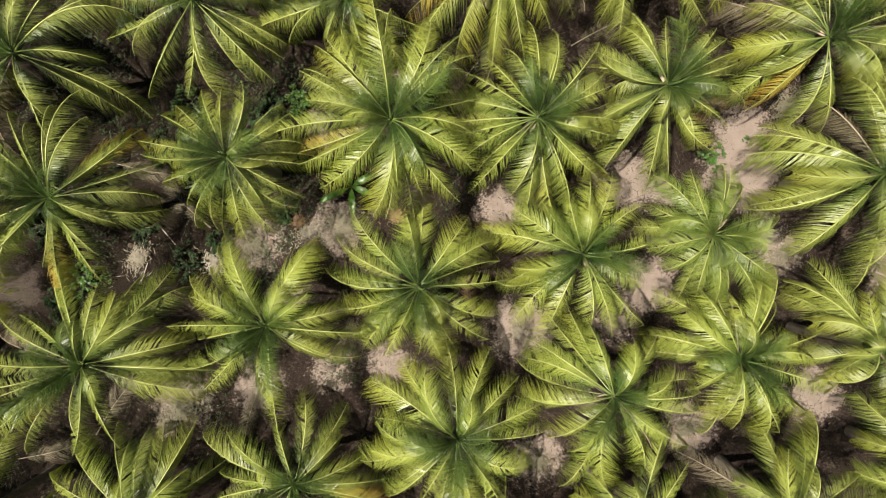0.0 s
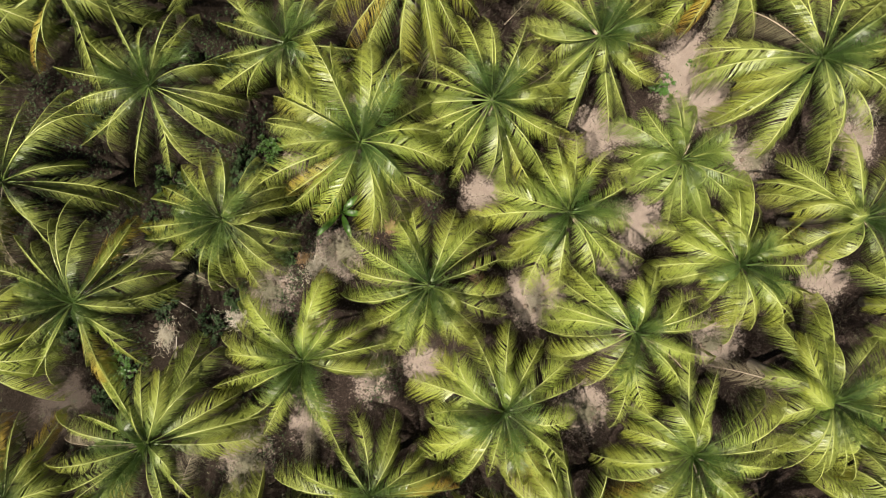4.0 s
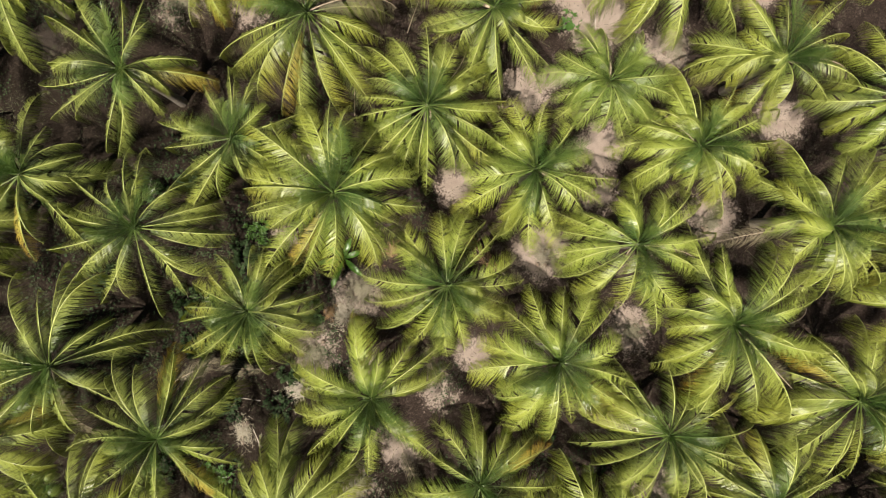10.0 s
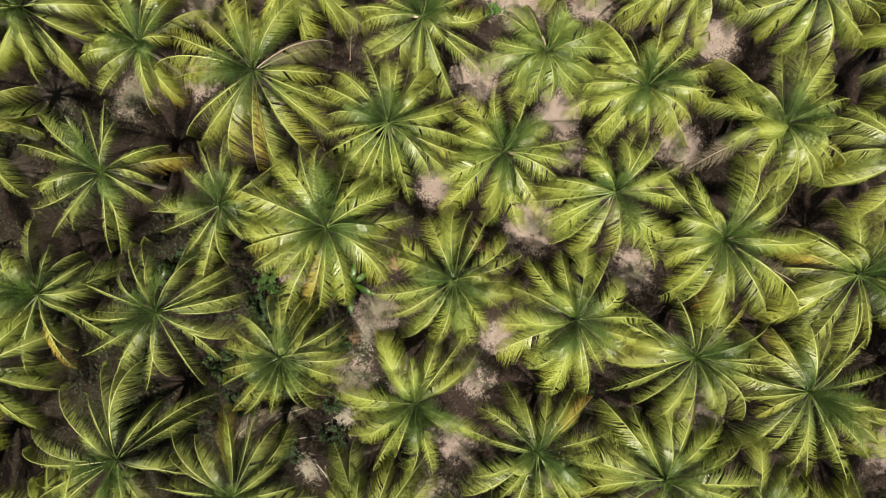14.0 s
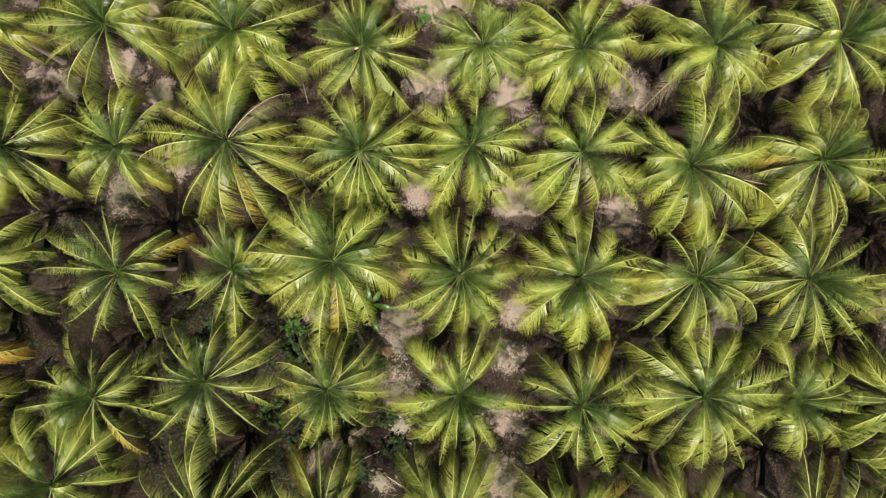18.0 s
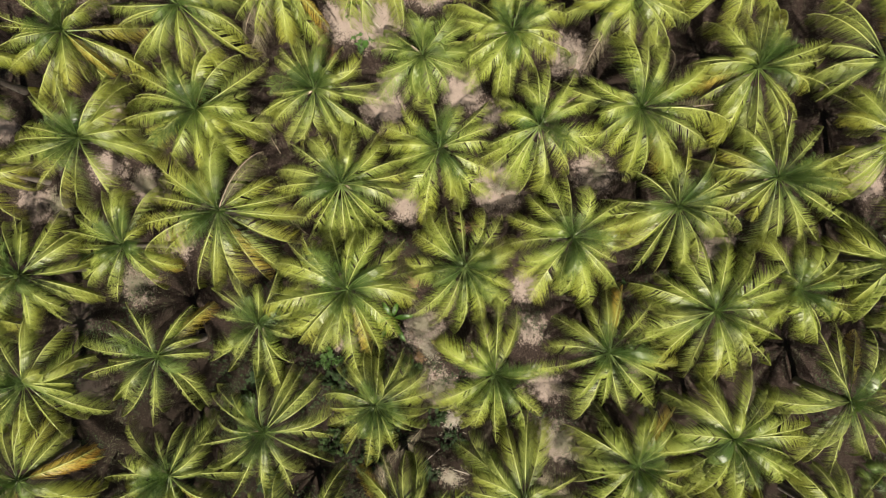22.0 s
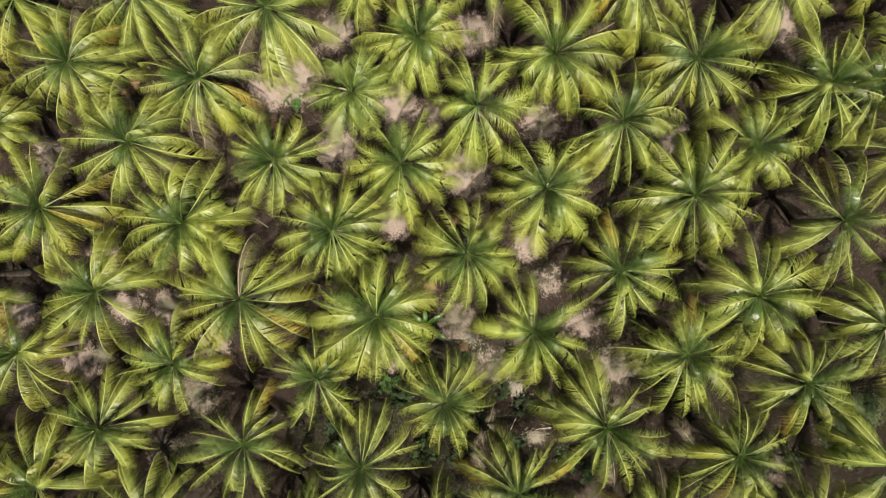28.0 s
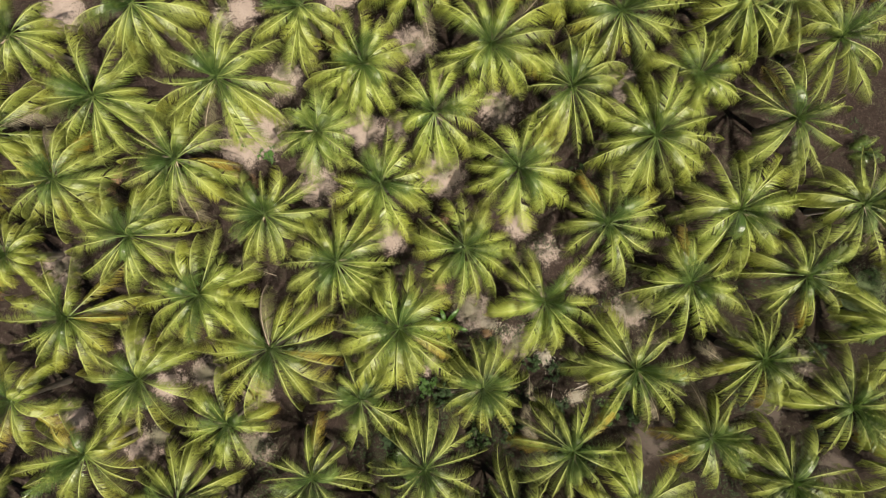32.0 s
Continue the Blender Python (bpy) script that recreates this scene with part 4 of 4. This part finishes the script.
def bush(x, y, radius, height, mat, label, seed, leaf=0.16):
    rnd = random.Random(seed)
    ob = tagged(new("bush"), label, "bush", "bushes under the palms")
    ob.location = (x, y, ground_z(x, y))
    part("stem", stems_mesh(radius, height, rnd), ob)
    part("foliage", leaves_mesh("foliage", mat, radius, height, int(300 * radius * radius / 0.36) + 80, leaf, rnd), ob)
    return ob


bush(16.15, 4.9, 0.62, 0.8, BUSH, "low dark green bush on bare sandy soil", 1)
bush(13.9, 4.25, 0.6, 0.75, BUSH, "low leafy green bush on bare sandy soil", 2)
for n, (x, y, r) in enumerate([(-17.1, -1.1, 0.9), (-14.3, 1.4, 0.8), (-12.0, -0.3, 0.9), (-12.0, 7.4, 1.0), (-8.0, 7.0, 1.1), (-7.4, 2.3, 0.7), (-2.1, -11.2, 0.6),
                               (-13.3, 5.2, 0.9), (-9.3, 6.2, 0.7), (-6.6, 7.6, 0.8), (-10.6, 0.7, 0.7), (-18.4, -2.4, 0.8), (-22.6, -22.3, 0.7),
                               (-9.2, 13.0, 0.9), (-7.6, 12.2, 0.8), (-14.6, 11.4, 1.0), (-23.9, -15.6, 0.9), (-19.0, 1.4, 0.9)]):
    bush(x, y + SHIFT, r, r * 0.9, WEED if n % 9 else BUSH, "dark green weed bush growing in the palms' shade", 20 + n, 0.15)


def weed_cover():
    rnd = random.Random(77)
    verts, faces = [], []
    for _ in range(80000):
        x, y = rnd.uniform(-34, 2), rnd.uniform(-30, 26)
        thick = 0.3 if -19 < x < -5 and 1.5 < y < 14 else 0.0
        if noise.noise((x * 0.33, y * 0.33, 4.0)) + thick < 0.1 + 0.3 * rnd.random():
            continue
        p = Vector((x, y, ground_z(x, y) + rnd.uniform(0.02, 0.3)))
        b, s = rnd.uniform(0, 6.28), rnd.uniform(0.06, 0.17)
        d, side = Vector((math.cos(b), math.sin(b), rnd.uniform(-0.2, 0.5))), Vector((-math.sin(b), math.cos(b), rnd.uniform(-0.3, 0.3)))
        k = len(verts)
        verts += [p, p + d * s * 0.5 + side * s * 0.25, p + d * s, p + d * s * 0.5 - side * s * 0.25]
        faces += [(k, k + 1, k + 2, k + 3)]
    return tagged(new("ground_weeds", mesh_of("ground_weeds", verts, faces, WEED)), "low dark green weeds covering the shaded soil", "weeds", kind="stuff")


weed_cover()


def grass_patch(x, y, reach_x, reach_y, label, seed):
    """A low sward of short bent blades."""
    rnd = random.Random(seed)
    verts, faces = [], []
    for _ in range(9000):
        px, py = x + rnd.gauss(0, 0.45) * reach_x, y + rnd.gauss(0, 0.45) * reach_y
        strip(verts, faces, (px, py, ground_z(px, py)), rnd.uniform(0, 6.28), rnd.uniform(0.5, 1.3), rnd.uniform(0.1, 0.24), rnd.uniform(0.006, 0.012), 0.35, rnd)
    return tagged(new("grass_patch", mesh_of("grass_patch", verts, faces, GRASS)), label, "grass", kind="stuff")


grass_patch(-23.2, -21.6, 1.5, 2.3, "pale grey-green short grass between the palms", 81)


def chunk_mesh(rnd):
    bm = bmesh.new()
    bmesh.ops.create_icosphere(bm, subdivisions=2, radius=0.13)
    for v in bm.verts:
        v.co = v.co * (1 + 0.35 * noise.noise(v.co * 9 + Vector((rnd.random() * 20, 0, 0))))
        v.co.z = max(v.co.z * 0.75, -0.06)
    me = bpy.data.meshes.new("husk")
    bm.to_mesh(me)
    bm.free()
    me.materials.append(HUSK)
    me.polygons.foreach_set("use_smooth", [True] * len(me.polygons))
    return me


CHUNKS = [chunk_mesh(random.Random(k)) for k in range(4)]


SCRAP = leaf_material("bleached_scrap", [(0.0, (0.08, 0.055, 0.045)), (0.45, (0.22, 0.165, 0.14)), (0.8, (0.4, 0.32, 0.285)), (1.0, (0.58, 0.5, 0.46))], (0.25, 0.18, 0.12), 0.8, 0.1, 0.0, 0.0)


def heap(x, y, radius, count, label, seed, mat=SCRAP, husks=6):
    """A low heap of dry frond scraps with some coconut husks."""
    rnd = random.Random(seed)
    ob = tagged(new("debris_heap"), label, "debris heap", "heaps of palm debris")
    ob.location = (x, y, ground_z(x, y))
    verts, faces = [], []
    for _ in range(count):
        a, r = rnd.uniform(0, 6.28), radius * abs(rnd.gauss(0, 0.45))
        r *= 1 + 0.4 * math.sin(2 * a + seed)
        px, py = r * math.cos(a), r * math.sin(a)
        z = 0.25 * max(0.0, 1 - (r / radius) ** 2) * rnd.random() + ground_z(x + px, y + py) - ground_z(x, y) + 0.02
        strip(verts, faces, (px, py, z), rnd.uniform(0, 6.28), rnd.uniform(-0.1, 0.6), rnd.uniform(0.06, 0.32), rnd.uniform(0.006, 0.016), 0.25, rnd)
    tagged(part("dry_scrap", mesh_of("dry_scrap", verts, faces, mat), ob), kind="stuff")
    for _ in range(husks):
        a, r = rnd.uniform(0, 6.28), radius * 0.8 * rnd.random()
        part("husk", rnd.choice(CHUNKS), ob, pose(r * math.cos(a), r * math.sin(a), 0.08, 0, 0, rnd.uniform(0, 360)))
    return ob


PALE = "low heap of pale dry frond scraps and husks"
for n, (x, y, r) in enumerate([(-14.6, -0.1, 0.9), (-4.5, 1.5, 1.3), (-6.1, 1.1, 1.0), (-12.4, -7.5, 1.2), (5.2, -10.2, 0.9), (-8.8, 0.6, 1.0), (17.7, 7.4, 1.2), (4.3, -3.8, 0.8),
                               (17.5, 0.0, 1.0), (-10.8, -0.3, 0.9), (12.5, -8.6, 0.8), (23.4, 0.9, 1.2), (17.7, 21.8, 0.9), (4.9, 19.0, 1.2), (3.8, 24.7, 1.2), (-1.4, 20.0, 1.2),
                               (-12.0, -6.6, 1.0), (-23.9, -14.6, 1.0), (-13.2, -8.4, 0.8)]):
    heap(x, y + SHIFT, r, int(900 * r * r), PALE, 200 + n)
heap(-1.8, 1.35, 0.55, 300, "small heap of rusty brown leaf scraps", 240, RUST, 2)
heap(-6.6, 1.05, 0.5, 260, "small heap of rusty brown leaf scraps", 241, RUST, 2)

# dead fronds that fell to the ground
add_kind(3, 7, 12, 10, 901, 0.8)
add_kind(3, 6, -20, 12, 902, 0.7)
FLAT = FRONDS[-2:]
del FRONDS[-2:]


def fallen_frond(x, y, az, size, look_name, label, n):
    kind = FLAT[n % 2]
    rib, blade = meshes_for(kind, look_name)
    ob = tagged(new("fallen_frond", rib), label, "palm frond", "fallen fronds on the soil")
    ob.matrix_basis = pose(x, y, ground_z(x, y) + 0.16, 0, -1.5, az) @ Matrix.Diagonal((size, size, 0.35, 1))
    part("leaf_blade", blade, ob)
    return ob


for n, (x, y, az) in enumerate([(-3.4, 9.2, -10), (-11.0, 1.4, 140), (15.7, 8.2, 200), (-4.8, -5.6, 75), (-15.8, 4.6, -15), (6.8, 10.4, 30), (-8.6, -6.4, 250), (2.0, -3.2, 100), (12.2, 9.8, 300),
                                (-1.8, -16.8, 20), (9.6, -7.9, 160), (-16.6, -8.8, 60), (20.4, 13.0, 110), (2.6, 16.0, 330), (-6.0, -12.0, 190), (1.6, 8.9, 50), (-20.5, -10.0, 10), (11.2, 17.5, 240)]):
    fallen_frond(x, y + SHIFT, az, 0.62 + 0.1 * (n % 3), "rusty" if n % 5 == 2 else "dead", "dry brown frond fallen onto the soil" if n % 5 != 2 else "rusty brown frond fallen onto the soil", n)


def stick(x, y, az, length, n):
    bm = bmesh.new()
    bmesh.ops.create_cone(bm, cap_ends=True, segments=7, radius1=0.03, radius2=0.018, depth=length)
    bmesh.ops.subdivide_edges(bm, edges=[e for e in bm.edges if abs(e.verts[0].co.z - e.verts[1].co.z) > 0.1], cuts=4)
    for v in bm.verts:
        v.co.x += 0.05 * math.sin(v.co.z * 2.2 + n)
    me = bpy.data.meshes.new("stick")
    bm.to_mesh(me)
    bm.free()
    me.materials.append(STICK)
    ob = tagged(new("stick", me), "bleached pale stick lying on the sandy soil", "stick")
    ob.matrix_basis = pose(x, y, ground_z(x, y) + 0.03, 0, 90, az)
    return ob


stick(15.35, 3.65, 45, 1.5, 1)
stick(-13.2, 0.4, 130, 1.3, 2)
stick(-14.3, -1.5, 70, 1.1, 3)


def banana_leaf(length, width, droop, rnd):
    """A paddle leaf along +x with a sunk midrib and a wavy, torn rim."""
    verts, faces = [], []
    n, p, a = 16, Vector((0, 0, 0)), radians(50)
    for i in range(n + 1):
        s = i / n
        w = 0.02 if s < 0.18 else width * math.sin(min(1.0, (s - 0.18) / 0.82 * 1.02) * math.pi) ** 0.55 * 0.5 + 0.01
        d = Vector((math.cos(a), 0, math.sin(a)))
        up = Vector((-math.sin(a), 0, math.cos(a)))
        rim = 0.04 * math.sin(i * 1.9 + width * 40)
        verts += [p + Vector((0, -w * rnd.uniform(0.88, 1.0), 0)) + up * (0.06 + rim), p, p + Vector((0, w * rnd.uniform(0.88, 1.0), 0)) + up * (0.06 - rim)]
        if i:
            k = 3 * (i - 1)
            faces += [(k, k + 1, k + 4, k + 3), (k + 1, k + 2, k + 5, k + 4)]
        p = p + d * (length / n)
        a -= radians(droop) / n
    return mesh_of("leaf", verts, faces, BANANA, True)


def banana_plant(x, y, leaves, height, label, seed):
    rnd = random.Random(seed)
    ob = tagged(new("banana_plant"), label, "banana plant")
    ob.location = (x, y, ground_z(x, y))
    verts = [(r * math.cos(k * 0.785), r * math.sin(k * 0.785), z) for r, z in ((0.1, -0.05), (0.09, height * 0.4), (0.07, height * 0.8), (0.04, height)) for k in range(8)]
    faces = [(8 * j + k, 8 * j + (k + 1) % 8, 8 * j + 8 + (k + 1) % 8, 8 * j + 8 + k) for j in range(3) for k in range(8)]
    part("stem", mesh_of("stem", verts, faces, HEART, True), ob)
    for az, length, droop in leaves:
        part("leaf", banana_leaf(length, 0.32, droop, rnd), ob, pose(0, 0, height - 0.05, 0, 0, az))
    return ob


banana_plant(-3.95, 2.7, [(208, 1.9, 70), (150, 1.6, 75), (100, 1.2, 60), (30, 1.3, 80), (275, 1.5, 75), (340, 1.1, 85)], 0.95, "young banana plant with bright green paddle leaves", 3)


def palm_seedling(x, y, reach, seed):
    """A young palm that has no trunk as yet: a rosette of short arching fronds."""
    rnd = random.Random(seed)
    ob = tagged(new("palm_seedling"), "small dark green palm seedling on shaded soil", "palm seedling", "palm seedlings under the grove")
    ob.location = (x, y, ground_z(x, y))
    part("heart", HEART_MESH, ob, Matrix.Translation((0, 0, 0.08)) @ Matrix.Diagonal((0.35, 0.35, 0.35, 1)))
    for k in range(9):
        add_frond(ob, 0.12, 40 * k + rnd.uniform(-12, 12), reach * rnd.uniform(0.75, 1.1), rnd.uniform(0.2, 0.5), rnd.choice(("young", "fresh", "young")), rnd)
    return ob


for n, (x, y, reach) in enumerate([(-15.2, -28.7, 1.25), (-25.1, -19.9, 1.1), (-24.6, 4.4, 1.2)]):
    palm_seedling(x, y, reach, 600 + n)
